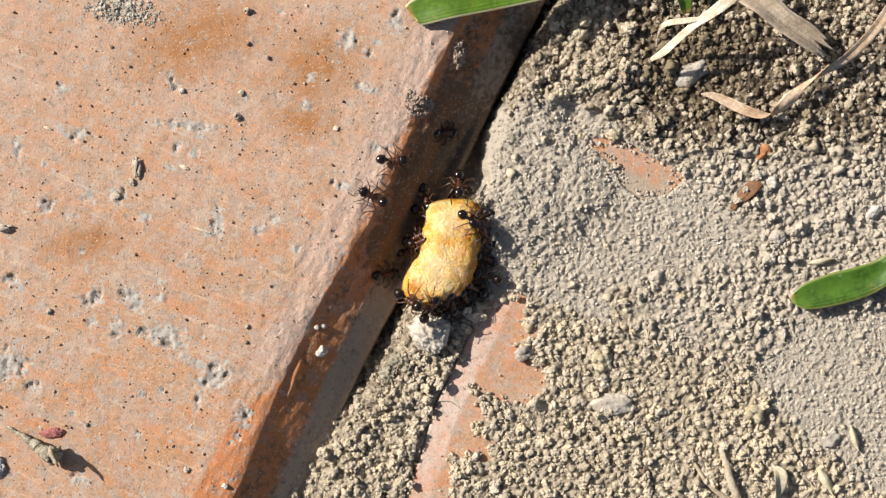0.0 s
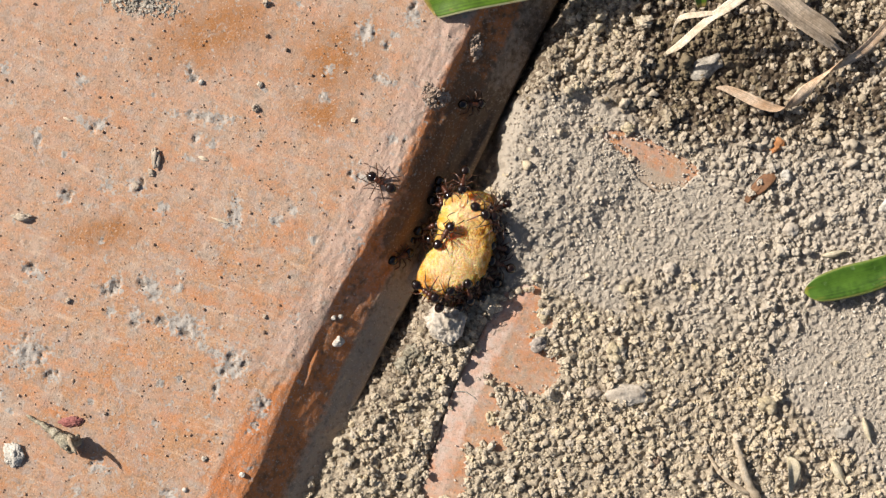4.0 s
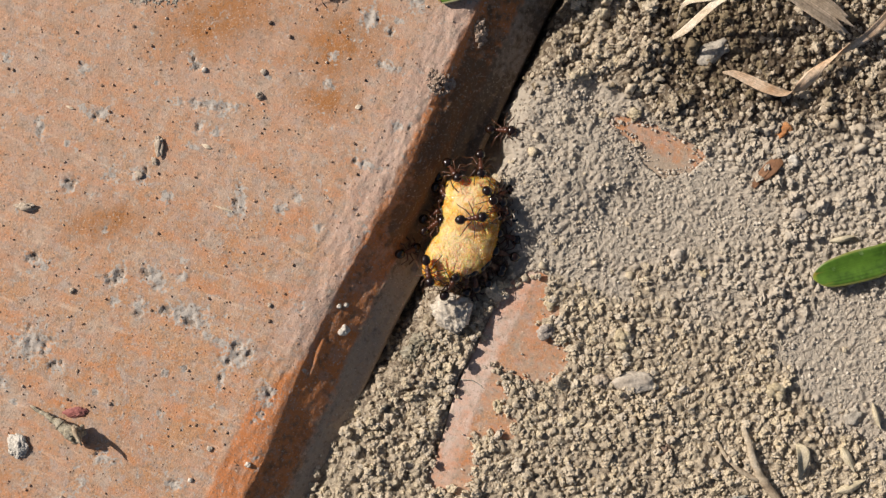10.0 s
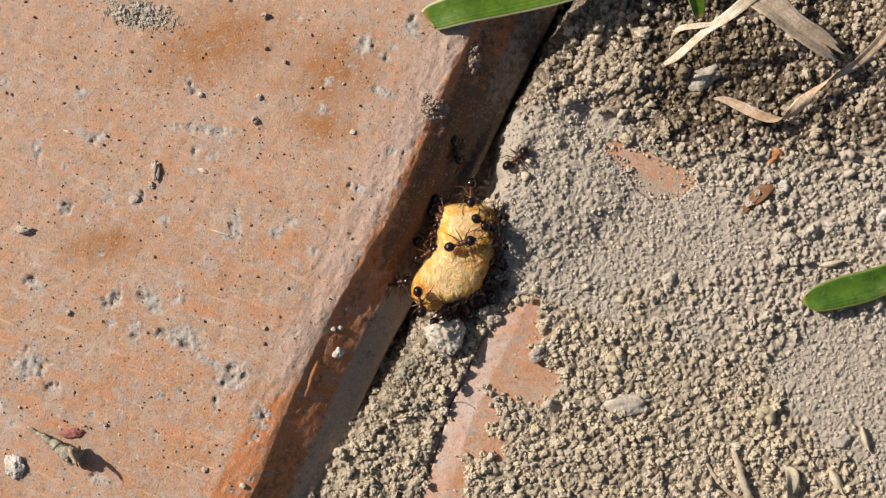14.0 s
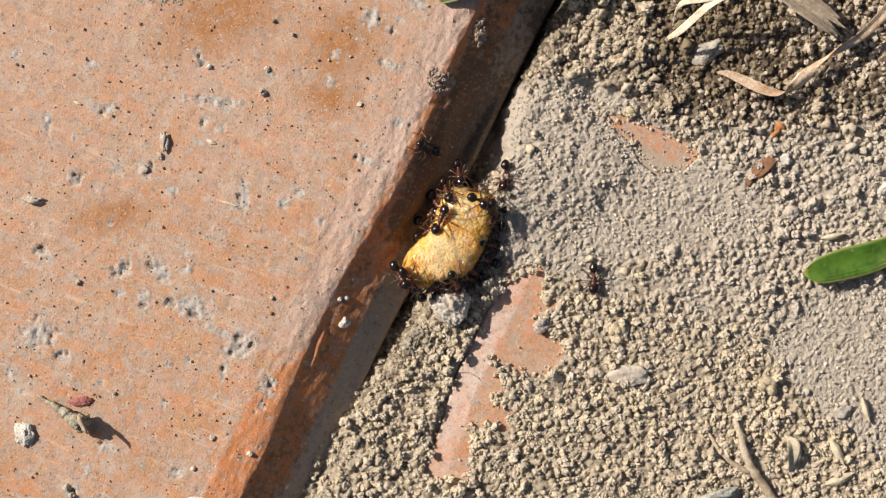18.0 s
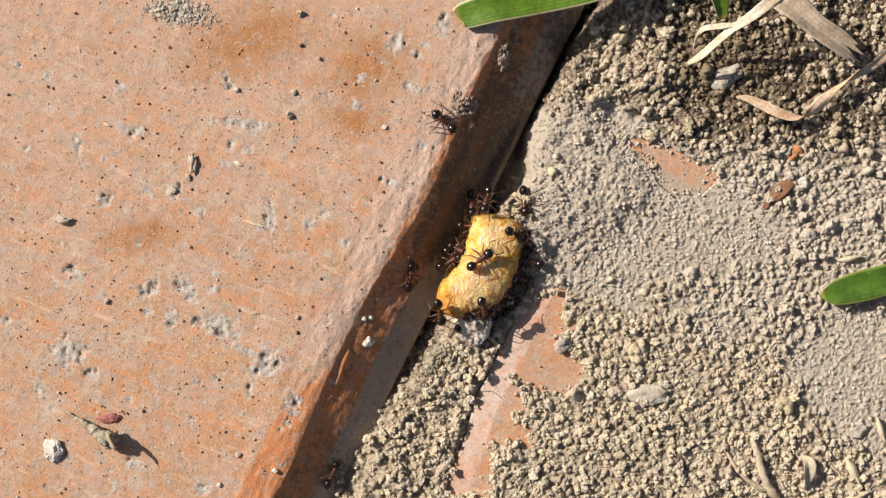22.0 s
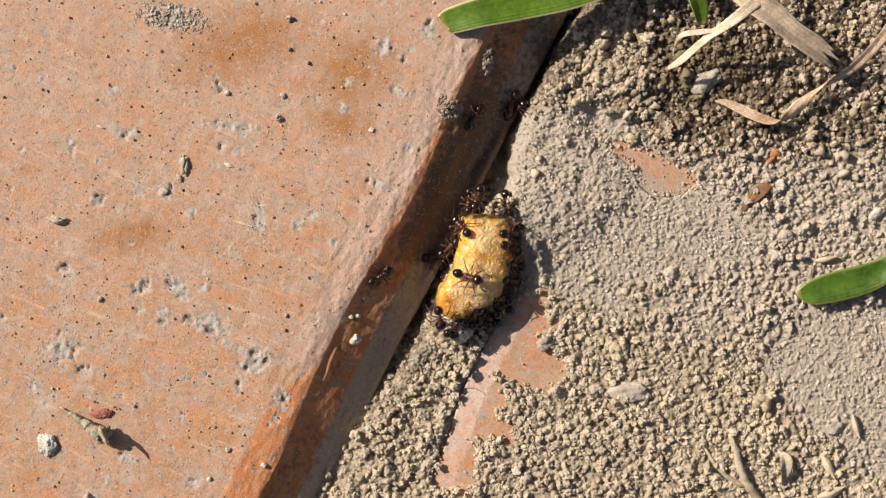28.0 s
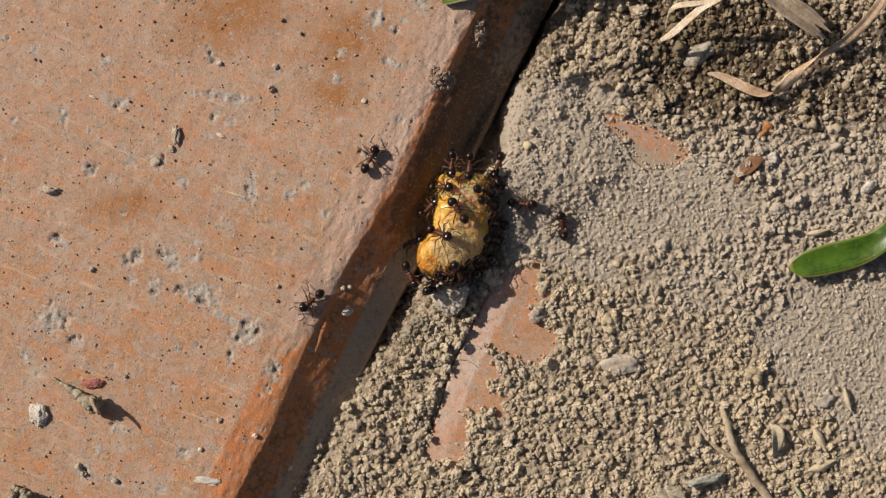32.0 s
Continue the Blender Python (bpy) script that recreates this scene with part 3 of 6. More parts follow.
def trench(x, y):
    """Darkens the soil beside the tile, for its rotted litter and the shade there."""
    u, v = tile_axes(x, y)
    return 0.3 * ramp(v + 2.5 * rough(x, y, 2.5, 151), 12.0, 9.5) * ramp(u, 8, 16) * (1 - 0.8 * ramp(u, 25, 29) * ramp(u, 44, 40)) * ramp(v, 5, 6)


# Shade put into the tone: gaps between crumbs, by the grass, along the tile.
tone = 0.5 + 0.5 * (np.maximum(abs(gx), abs(gy)) < 80) * rough(gx, gy, 3.0, 111, 4) - 0.1 * ramp(soil_masks(gx, gy)[1], 0.6, -1.6) - 0.4 * brown_gloom(gx, gy) - trench(gx, gy)
caked_grains(42000, 0.165, 0.42, lambda x, y: coarse_share(x, y) * (soil_masks(x, y)[0] < -0.6), 8, (0.4, 1.0))
caked_grains(120000, 0.115, 0.5, lambda x, y: 0.45 * (0.15 + 0.85 * ramp(soil_masks(x, y)[1], -1.2, 0.4)) * (soil_masks(x, y)[0] < -0.4), 9, (0.35, 0.75))
gritty = np.random.default_rng(77)
close_by = (abs(gx) < 75) & (abs(gy) < 75) & (soil_masks(gx, gy)[0] < -0.3)
gz = gz + close_by * gritty.uniform(-0.075, 0.075, gz.shape)
tone = tone + close_by * gritty.uniform(-0.16, 0.16, gz.shape)
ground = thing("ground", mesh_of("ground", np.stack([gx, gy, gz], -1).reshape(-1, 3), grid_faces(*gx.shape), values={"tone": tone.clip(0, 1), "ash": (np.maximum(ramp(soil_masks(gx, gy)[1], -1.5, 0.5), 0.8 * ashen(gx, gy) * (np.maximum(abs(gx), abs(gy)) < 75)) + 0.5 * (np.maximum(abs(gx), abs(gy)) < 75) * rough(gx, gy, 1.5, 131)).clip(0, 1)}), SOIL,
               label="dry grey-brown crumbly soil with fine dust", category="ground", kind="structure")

# Grey cement left in the tile's pits, brown stains, and pale scuffs: x, y, two radii and a turn.
SPOTS = [(*(-25.53, 12.24), 3.4, 0.35, -4), (*(-24.57, 11.67), 0.7, 0.9, 20), (*(-38.29, 15.87), 0.7, 0.5, 0), (*(-36.59, 11.33), 1.1, 0.6, 10), (*(-42.66, 9.97), 0.4, 1.1, 0), (*(-35.46, 5.26), 0.7, 0.7, 0),
         (*(-35.01, -4.95), 0.9, 0.9, 0), (*(-31.15, -5.23), 1.3, 0.8, -40), (*(-32.74, -8.07), 0.9, 0.7, 0), (*(-27.98, -9.03), 2.2, 1.0, -15), (*(-23.1, -12.72), 1.4, 1.5, 0), (*(-24.97, -11.47), 2.0, 0.3, -25),
         (*(-24.52, -15.16), 0.3, 1.0, -15), (*(-43.41, -11.75), 1.8, 1.5, 0), (*(-41.31, -13.97), 0.7, 0.6, 0), (*(-22.7, 2.6), 0.5, 1.6, 0), (*(-18.73, 1.69), 0.6, 0.5, 0), (*(-16.97, 2.83), 0.5, 0.5, 0),
         (*(-42.84, -3.53), 1.2, 0.5, -25), (*(-9.65, 20.86), 0.9, 0.9, 0), (*(-7.78, 16.04), 1.0, 0.4, -20), (*(-4.83, 22.56), 0.6, 1.0, 0), (*(-13.62, 14.34), 0.5, 0.4, 0), (*(-9.93, 6.11), 1.2, 0.5, -30),
         (*(-6.82, -0.98), 1.0, 0.4, 40), (*(-39.72, 4.13), 0.8, 0.5, 0), (*(-32.62, 5.26), 0.9, 0.7, 20), (*(-30.07, 3), 0.6, 0.4, 0), (*(-19.86, -16.86), 0.9, 0.8, 50), (*(-36.37, -23.13), 1.2, 0.6, -25),
         (*(-40.08, -27.92), 0.9, 0.8, -30), (*(-36.97, -28.79), 1.0, 0.6, 0), (*(-29.3, -26), 0.9, 0.5, 0), (*(-31.88, -29.78), 0.5, 0.4, 0), (*(-26.08, -8.46), 0.4, 0.3, 0), (*(-38.65, -25.78), 0.6, 0.6, 0)]
STAINS = [(*(-24.96, 20.86), 5.0, 2.6, 20), (*(-12.77, 18.31), 3.6, 2.6, 30), (*(-13.9, 12.64), 2.4, 1.4, 0), (*(-36.03, 0.44), 3.0, 1.4, 10)]
spot_dice = np.random.default_rng(12)
for _ in range(80):
    SPOTS.append((spot_dice.uniform(-52, 0), spot_dice.uniform(-36, 30), *(np.exp(spot_dice.normal(-1.2, 0.4, 2)).clip(0.12, 0.9)), spot_dice.uniform(0, 180)))


def blots(rows, x, y):
    """How far inside one of the blots a place is: 1 in the middle, 0 at twice the radii."""
    mask = np.zeros(x.shape)
    for cx, cy, rx, ry, turn in rows:
        reach = 2.2 * max(rx, ry)
        near = (abs(x - cx) < reach) & (abs(y - cy) < reach)
        c, k = math.cos(radians(turn)), math.sin(radians(turn))
        dx, dy = x[near] - cx, y[near] - cy
        mask[near] = np.maximum(mask[near], 1 - 0.5 * np.hypot((dx * c + dy * k) / rx, (dy * c - dx * k) / ry))
    return mask.clip(0, 1)


us = spread_steps(-16, 62, 0.175, 120)
vs = np.concatenate([[-230.0, -190, -150, -110, -90, -76, -66], np.arange(-56, -6, 0.175), np.arange(-6, 6.95, 0.11), [7.0]])
tu, tv = np.meshgrid(us, vs)
tz = tile_height(tu, tv)
tz[-1] = -12.0
tx = EDGE[1][0] + tu * ALONG.x + tv * OUT.x
ty = EDGE[1][1] + tu * ALONG.y + tv * OUT.y
grey = np.maximum(blots(SPOTS, tx, ty) + 1.1 * rough(tx, ty, 0.7, 61, 5), 0.55 * ramp(rough(tx, ty, 1.5, 62, 4), 0.2, 0.34)) * (tv < 1)
stain = 1.3 * blots(STAINS, tx, ty) + 0.25 * rough(tx, ty, 4, 63)
scuff = (0.25 + 0.65 * ramp(tu, 9, 17)) * ramp(tv, -5.0, -2.0) * ramp(tv, 0.7, -0.2) + 0.8 * rough(tu * 0.6, tv, 2.0, 65)
fresh = ramp(tv + 2.6 * ramp(tu, 14, 6), -0.6, 0.6) * ramp(tv, 4.6, 3.4) * (0.7 + 0.45 * np.maximum(ramp(tu, 22, 12), 0.6 * ramp(tu, 34, 40))) + 0.55 * rough(tu * 0.4, tv, 2.2, 67)
dust = 1.0 * ramp(tv + 1.6 * rough(tu, tv, 5.0, 68, 3), 3.4, 4.7) + 0.2 * ramp(tu, 26, 38) * ramp(tv, 1.6, 3.0) + 0.5 * rough(tu * 0.5, tv, 2.0, 69)
holes = np.random.default_rng(31)
PITS = [(holes.uniform(-52, 2), holes.uniform(-36, 30), *(0.11 + 0.16 * holes.uniform(0, 1, 2) ** 2), holes.uniform(0, 180)) for _ in range(90)]
BUMPS = [(holes.uniform(-52, 2), holes.uniform(-36, 30), *(0.11 + 0.12 * holes.uniform(0, 1, 2) ** 2), holes.uniform(0, 180)) for _ in range(45)]
tz = tz - 0.08 * ramp(blots(PITS, tx, ty), 0.35, 0.8) + 0.12 * ramp(blots(BUMPS, tx, ty), 0.35, 0.8)
worn_in = ramp(grey, 0.4, 0.6)
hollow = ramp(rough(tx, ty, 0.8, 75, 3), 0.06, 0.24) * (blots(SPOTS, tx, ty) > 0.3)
tz = tz + worn_in * (0.5 * rough(tx, ty, 0.6, 73, 3) - 0.02 - 0.3 * hollow)
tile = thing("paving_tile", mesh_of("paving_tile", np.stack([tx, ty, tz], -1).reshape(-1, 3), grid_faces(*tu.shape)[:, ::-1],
             values={"grey": grey.clip(0, 1), "pit_shade": ramp(grey, 0.35, 0.55) * (0.15 + 0.75 * hollow), "grime_shade": (ramp(tv, 0.2, 1.4) * (1 - 0.85 * ramp(tv, 4.0, 4.8) * ramp(tu, 31, 26)) * (0.3 + 0.2 * ramp(tu, 30, 40) + 0.85 * ramp(tu, 25, 29) * ramp(tu, 50, 44) * ramp(tv + 2.0 * rough(tu, tv, 4.0, 145), 1.0, 2.6) + 1.1 * rough(tu * 0.6, tv, 3.0, 143))).clip(0, 1), "worn": (0.65 * ramp(ty, -14, 18) + 0.5 * rough(tx, ty, 12, 141)).clip(0, 1), "stain": stain.clip(0, 1), "scuff": scuff.clip(0, 1), "fresh": fresh.clip(0, 1), "dust": dust.clip(0, 1)}), TERRACOTTA,
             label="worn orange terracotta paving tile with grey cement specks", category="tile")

# The second tile lies almost level with the soil that covers it.
bu, bv = np.meshgrid(np.arange(-30, 100, 0.4), np.concatenate([[-0.05], np.arange(0, 19, 0.3), [45, 105]]))
bv = bv + buried_rim(bu)
crest = buried_rim(bu) + 2.4 + 0.5 * rough(bu, 0 * bu, 6, 91)
bz = buried_top(bu, bv)
bz[0] = -4.0
bx = EDGE[1][0] + bu * ALONG.x + bv * OUT.x
by = EDGE[1][1] + bu * ALONG.y + bv * OUT.y
values = {"chalk": (1.2 * ramp(bv, crest + 0.25, crest - 0.25) * ramp(bu, 6, 14) + 0.4 * rough(bx, by, 2.0, 103)).clip(0, 1), "scuff": (1.3 * ramp(bv, crest + 0.5, crest - 0.3) + 0.5 * rough(bx, by, 2.0, 97)).clip(0, 1), "dust": (0.2 + 0.85 * ramp(11.3 - 0.44 * (bx - 15.4) - by, 1.2, 3.0) * ramp(by, 0, 3) + 0.9 * rough(bx, by, 2.5, 99)).clip(0, 1), "fresh": (0.3 + 0.6 * rough(bx, by, 4.0, 101)).clip(0, 1)}


def buried_piece(name, rows):
    some = {key: numbers[rows] for key, numbers in values.items()}
    return mesh_of(name, np.stack([bx, by, bz], -1)[rows].reshape(-1, 3), grid_faces(*bu[rows].shape)[:, ::-1], values=some)


buried = thing("buried_tile", buried_piece("buried_tile", slice(9, None)), TERRACOTTA, label="terracotta tile almost buried under dry soil", category="tile")
part("bevelled_edge", buried_piece("bevelled_edge", slice(0, 10)), TERRACOTTA, buried, "pale scuffed bevelled edge")


def knobby(v, dice, count, grain_size):
    """How far one skin over many small grains stuck together reaches out in each direction."""
    reach = np.full(len(v), 0.45)
    for n in range(count):
        way = dice.normal(0, 1, 3)
        centre = way / np.linalg.norm(way) * dice.uniform(0.35, 0.75)
        r = grain_size * dice.uniform(0.6, 1.3)
        along = v @ centre
        inner = r * r - centre @ centre + along * along
        reach = np.maximum(reach, np.where(inner > 0, along + np.sqrt(np.maximum(inner, 0)), 0))
    return reach


def scatter(name, count, size, cuts, chosen, label, surface_material, seed, lift=0.25, clump=(1, 0.0), knobs=0, tones=(0.25, 1.0)):
    """Loose angular grains or knobby crumbs of soil strewn over the ground."""
    dice = np.random.default_rng(seed)
    base, faces = BALLS[cuts]
    forms = []
    for k in range(30):
        push = np.array([0.62 * noise.noise(Vector(p) * 1.6 + Vector((7.3 * k, seed, 0))) + 0.62 * noise.noise(Vector(p) * 3.7 + Vector((0, 3.1 * k, seed))) for p in base])
        forms.append(base * (1 + push)[:, None] * dice.uniform(0.7, 1.2, 3))
    if knobs:
        forms = [base * (knobby(base, dice, knobs, 0.3) * dice.uniform(0.84, 1.14, len(base)))[:, None] * dice.uniform(0.7, 1.25, 3) for k in range(40)]
    forms = np.array(forms)
    x, y = dice.uniform(-19, 48, count), dice.uniform(-36, 31, count)
    keep = dice.uniform(0, 1, count) < chosen(x, y)
    x, y = np.repeat(x[keep], clump[0]), np.repeat(y[keep], clump[0])
    n = len(x)
    wide = np.repeat(clump[1] * np.exp(dice.normal(0, 0.35, keep.sum())).clip(0.5, 1.9), clump[0])
    far, way = dice.uniform(0, 1, n) ** 0.5, dice.uniform(0, 2 * math.pi, n)
    x, y = x + wide * far * np.cos(way), y + wide * far * np.sin(way)
    heap = 0.95 * wide * np.sqrt(1 - far**2) * dice.uniform(0.4, 1, n)
    r = size[0] * np.exp(dice.normal(0, size[1], n)).clip(0.45, 2.2)
    u, v = tile_axes(x, y)
    z = np.where((soil_masks(x, y)[0] > -1) & (v > buried_rim(u)), np.maximum(soil_height(x, y), buried_top(u, v)), soil_height(x, y)) + r * lift + (heap if clump[1] else dice.uniform(0, 1, n) ** 2 * r * 1.3)
    hue = np.repeat(dice.uniform(0, 1, keep.sum()), clump[0])
    tone = 0.12 + 0.5 * hue + 0.38 * dice.uniform(0, 1, n) if clump[1] else dice.uniform(*tones, n)
    tone = (tone - (0.22 + 0.13 * ramp(x, 17, 25)) * brown_gloom(x, y) - trench(x, y)).clip(0, 1)
    q = dice.normal(0, 1, (n, 4))
    q /= np.linalg.norm(q, axis=1)[:, None]
    w, a, b, c = q.T
    turn = np.stack([1 - 2 * (b * b + c * c), 2 * (a * b - c * w), 2 * (a * c + b * w), 2 * (a * b + c * w), 1 - 2 * (a * a + c * c), 2 * (b * c - a * w),
                     2 * (a * c - b * w), 2 * (b * c + a * w), 1 - 2 * (a * a + b * b)], 1).reshape(n, 3, 3)
    v = np.einsum("nij,nkj->nki", turn, forms[dice.integers(0, len(forms), n)]) * r[:, None, None] + np.stack([x, y, z], 1)[:, None]
    f = faces[None] + (np.arange(n) * len(base))[:, None, None]
    return thing(name, mesh_of(name, v.reshape(-1, 3), f.reshape(-1, 3), cuts == 2, values={"tone": np.repeat(tone, len(base)), "ash": np.repeat(0.8 * ashen(x, y), len(base))}), surface_material, label=label, category="soil", kind="stuff")


scatter("soil_crumbs", 3000, (0.19, 0.3), 2, coarse_share, "tan and grey crumbs of dry soil", GRAINS, 3, tones=(0.25, 0.8))
scatter("knobby_crumbs", 11800, (0.39, 0.25), 3, lambda x, y: (coarse_share(x, y) - 0.08).clip(0) * (0.5 + 0.5 * ramp(rough(x, y, 1.6, 171, 3), -0.12, 0.1)) * (0.7 + 0.3 * ramp(y, -4, -12)) * (1 - 0.35 * ashen(x, y)), "knobby pale tan crumbs of dry soil", GRAINS, 13, 0.12, knobs=26, tones=(0.35, 0.92))
scatter("fine_crumbs", 2600, (0.125, 0.42), 1, coarse_share, "small tan grains of dry soil clumped together", GRAINS, 7, 0.3, (7, 0.3))
scatter("soil_clods", 2600, (0.3, 0.3), 2, lambda x, y: coarse_share(x, y) * ramp(y + 2 * rough(x, y, 5, 161), 3, 9), "rounded tan clods of dry soil", GRAINS, 11, tones=(0.4, 0.85))
scatter("soil_dust", 52000, (0.09, 0.42), 1, dust_share, "fine grey-brown grains of dust", DUST, 5)



def tile_grit(count, seed):
    """Tiny dark and pale grains lying about on the tile."""
    dice = np.random.default_rng(seed)
    base, faces = BALLS[1]
    x, y = dice.uniform(-52, 2, count), dice.uniform(-36, 30, count)
    on = tile_axes(x, y)[1] < 0
    x, y = x[on], y[on]
    n = len(x)
    r = 0.055 * np.exp(dice.normal(0, 0.6, n)).clip(0.5, 3.6)
    v = base[None] * r[:, None, None] * dice.uniform(0.55, 1.2, (n, 12, 3)) + np.stack([x, y, tile_height(*tile_axes(x, y)) + 0.3 * r], 1)[:, None]
    f = faces[None] + (np.arange(n) * len(base))[:, None, None]
    return thing("tile_grit", mesh_of("tile_grit", v.reshape(-1, 3), f.reshape(-1, 3), False, values={"tone": np.repeat(dice.uniform(0, 1, n), 12)}), GRIT_MIX, label="tiny dark and pale grains of grit on the tile", category="grit", kind="stuff")


tile_grit(3600, 17)

# ---- the crumb of food: its middle, its lean from straight up, and its roll ----
FOOD_ROWS = [
    (0.0, *(-0.18, -0.47), 0, 0), (1.0, *(-0.38, -0.57), 0, 0), (2.0, *(-0.23, -0.59), 0, 0), (5.0, *(-0.42, -0.47), 0, 0), (6.0, *(-0.33, -0.41), 0, 0), (7.0, *(-0.63, -0.37), 0, 0),
    (8.0, *(-0.58, -0.34), 0, 0), (9.0, *(-0.7, -0.47), 0, 0), (10.0, *(-0.41, -0.34), 0, 0), (11.0, *(-0.8, -0.35), -1, 0), (12.0, *(-0.59, -0.48), -2, 0), (13.0, *(-0.44, -0.51), -3, 1),
    (16.0, *(-0.64, -0.74), -11, 3), (17.0, *(-0.72, -1.4), -11, 3), (18.0, *(-1.55, -1.55), -14, 4), (19.0, *(-1.58, -1.15), -14, 4), (20.0, *(-1.48, -0.7), -20, 4), (21.0, *(-1.29, -1.07), -16, 4),
    (22.0, *(-0.68, -2.34), -10, 9), (23.0, *(-0.45, -2.59), -14, 9), (24.0, *(-0.76, -2.38), -17, 8), (25.0, *(-2.13, -0.88), -21, 5), (28.0, *(0.33, -2.36), -3, 14), (29.0, *(-0.16, -2.86), -2, 15),
    (30.0, *(-1.51, -2.25), -2, 18), (31.0, *(-2.03, -1.64), -3, 18), (32.0, *(-1.01, -0.96), -2, 18),
]
FOOD_LONG = 62.0
SPINE = [(1.15, 5.6, 2.35), (1.2, 4.4, 2.8), (1.2, 2.6, 2.98), (1.1, 0.8, 3.0), (0.75, -0.9, 3.05), (-0.15, -2.4, 2.93), (-1.9, -3.75, 2.35), (-4.1, -4.9, 1.35)]
FOOD_TILT = -0.2


def food_pose(t):
    times, fx, fy, turns, rolls = zip(*FOOD_ROWS)
    x, y, turn, roll = (float(np.interp(t, times, some)) for some in (fx, fy, turns, rolls))
    lifted = float(np.interp(t, [0, 20, 28, 32], [1.95, 1.95, 2.7, 2.95]))
    return at(x, y, lifted, 0, 0, turn + FOOD_LONG) @ pose(0, 0, 0, roll) @ pose(0, 0, 0, 0, 0, -FOOD_LONG)


def spine_at(k):
    """Place and radius along the crumb's bent middle line, k from 0 to 1."""
    steps = np.linspace(0, 1, len(SPINE))
    return [float(np.interp(k, steps, some)) for some in zip(*SPINE)]


def build_food():
    rings, sides = 130, 110
    verts, flank = [], []
    for n in range(rings):
        k = n / (rings - 1)
        kk = 0.5 - 0.5 * math.cos(math.pi * k)
        x, y, r = (0.25 * a + 0.5 * b + 0.25 * c for a, b, c in zip(spine_at(max(0, kk - 0.07)), spine_at(kk), spine_at(min(1, kk + 0.07))))
        ax, ay, _ = spine_at(max(0, kk - 0.1))
        bx_, by_, _ = spine_at(min(1, kk + 0.1))
        way = Vector((bx_ - ax, by_ - ay, 0)).normalized()
        side = Vector((way.y, -way.x, 0))
        end = math.sqrt(max(0.0, 1 - max(0.0, 1 - min(kk, 1 - kk) / 0.11) ** 2.2))
        for j in range(sides):
            a = 2 * math.pi * j / sides
            c, k_up = math.cos(a), math.sin(a)
            out = side * math.copysign(abs(c) ** 0.75, c) + Vector((0, 0, 1)) * math.copysign(abs(k_up) ** 0.75, k_up) * 0.8
            base = Vector((x, y, FOOD_TILT * y)) + out * r * end
            push = 0.2 * noise.noise(base * 0.38) + 0.2 * noise.noise(base * 0.9 + Vector((9, 0, 0))) + 0.08 * noise.noise(base * 2.2) + 0.07 * noise.noise(base * 5.0) + 0.075 * noise.noise(base * 9.0) - 0.16 * max(0, noise.noise(base * 3.1 + Vector((0, 4, 0))) - 0.15)
            verts.append(base + out * push * end)
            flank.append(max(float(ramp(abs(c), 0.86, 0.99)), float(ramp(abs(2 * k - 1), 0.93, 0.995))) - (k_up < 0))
    faces = grid_faces(rings, sides).tolist() + [((n + 1) * sides - 1, n * sides, (n + 1) * sides, (n + 2) * sides - 1) for n in range(rings - 1)]
    spots = [(-3.5, -4.6, 1.9), (3.9, -0.8, 0.6), (1.2, -4.6, 1.6), (3.6, 3.4, 0.3), (2.9, -2.9, 1.2), (3.9, 1.2, 0.4), (-1.2, -5.4, 1.8)]
    # Browned spots, plus the rim's see-through amber put into the flanks' colour.
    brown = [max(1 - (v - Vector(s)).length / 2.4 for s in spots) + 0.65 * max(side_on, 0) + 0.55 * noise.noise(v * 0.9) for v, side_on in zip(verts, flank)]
    pale_part = [max(1 - (v - Vector((-0.4, -1.7, 2.7))).length / 4.6, 1 - (v - Vector((0.6, 3.4, 1.5))).length / 3.4) + 0.4 * noise.noise(v * 1.3) for v in verts]
    values = {"brown": np.clip(brown, 0, 1), "pale": np.clip(pale_part, 0, 1)}
    amber_faces = np.array([all(brown[k] > 0.55 for k in face) for face in faces])
    points, faces = [v[:] for v in verts], np.array(faces)
    crumb = thing("food_crumb", mesh_of("food_crumb", points, faces[~amber_faces], values=values), CRUMB, label="golden yellow translucent crumb of food covered with ants", category="food crumb")
    part("amber_rim", mesh_of("amber_rim", points, faces[amber_faces], values=values), CRUMB, crumb, "browned ends and painted amber glow of the rim")
    return crumb


food = build_food()


LOW_X, LOW_Y, CELL = -80.0, -60.0, 0.5
map_x, map_y = np.meshgrid(np.arange(LOW_X, 80, CELL), np.arange(LOW_Y, 60, CELL))
HEIGHTS = surface(map_x, map_y).tolist()
CRUMB_AT = {}


def standing(x, y):
    """The still surface's height, from the table of heights."""
    u, v = min(max((x - LOW_X) / CELL, 0), 318.9), min(max((y - LOW_Y) / CELL, 0), 238.9)
    i, j = int(u), int(v)
    p, q = u - i, v - j
    return (HEIGHTS[j][i] * (1 - p) + HEIGHTS[j][i + 1] * p) * (1 - q) + (HEIGHTS[j + 1][i] * (1 - p) + HEIGHTS[j + 1][i + 1] * p) * q


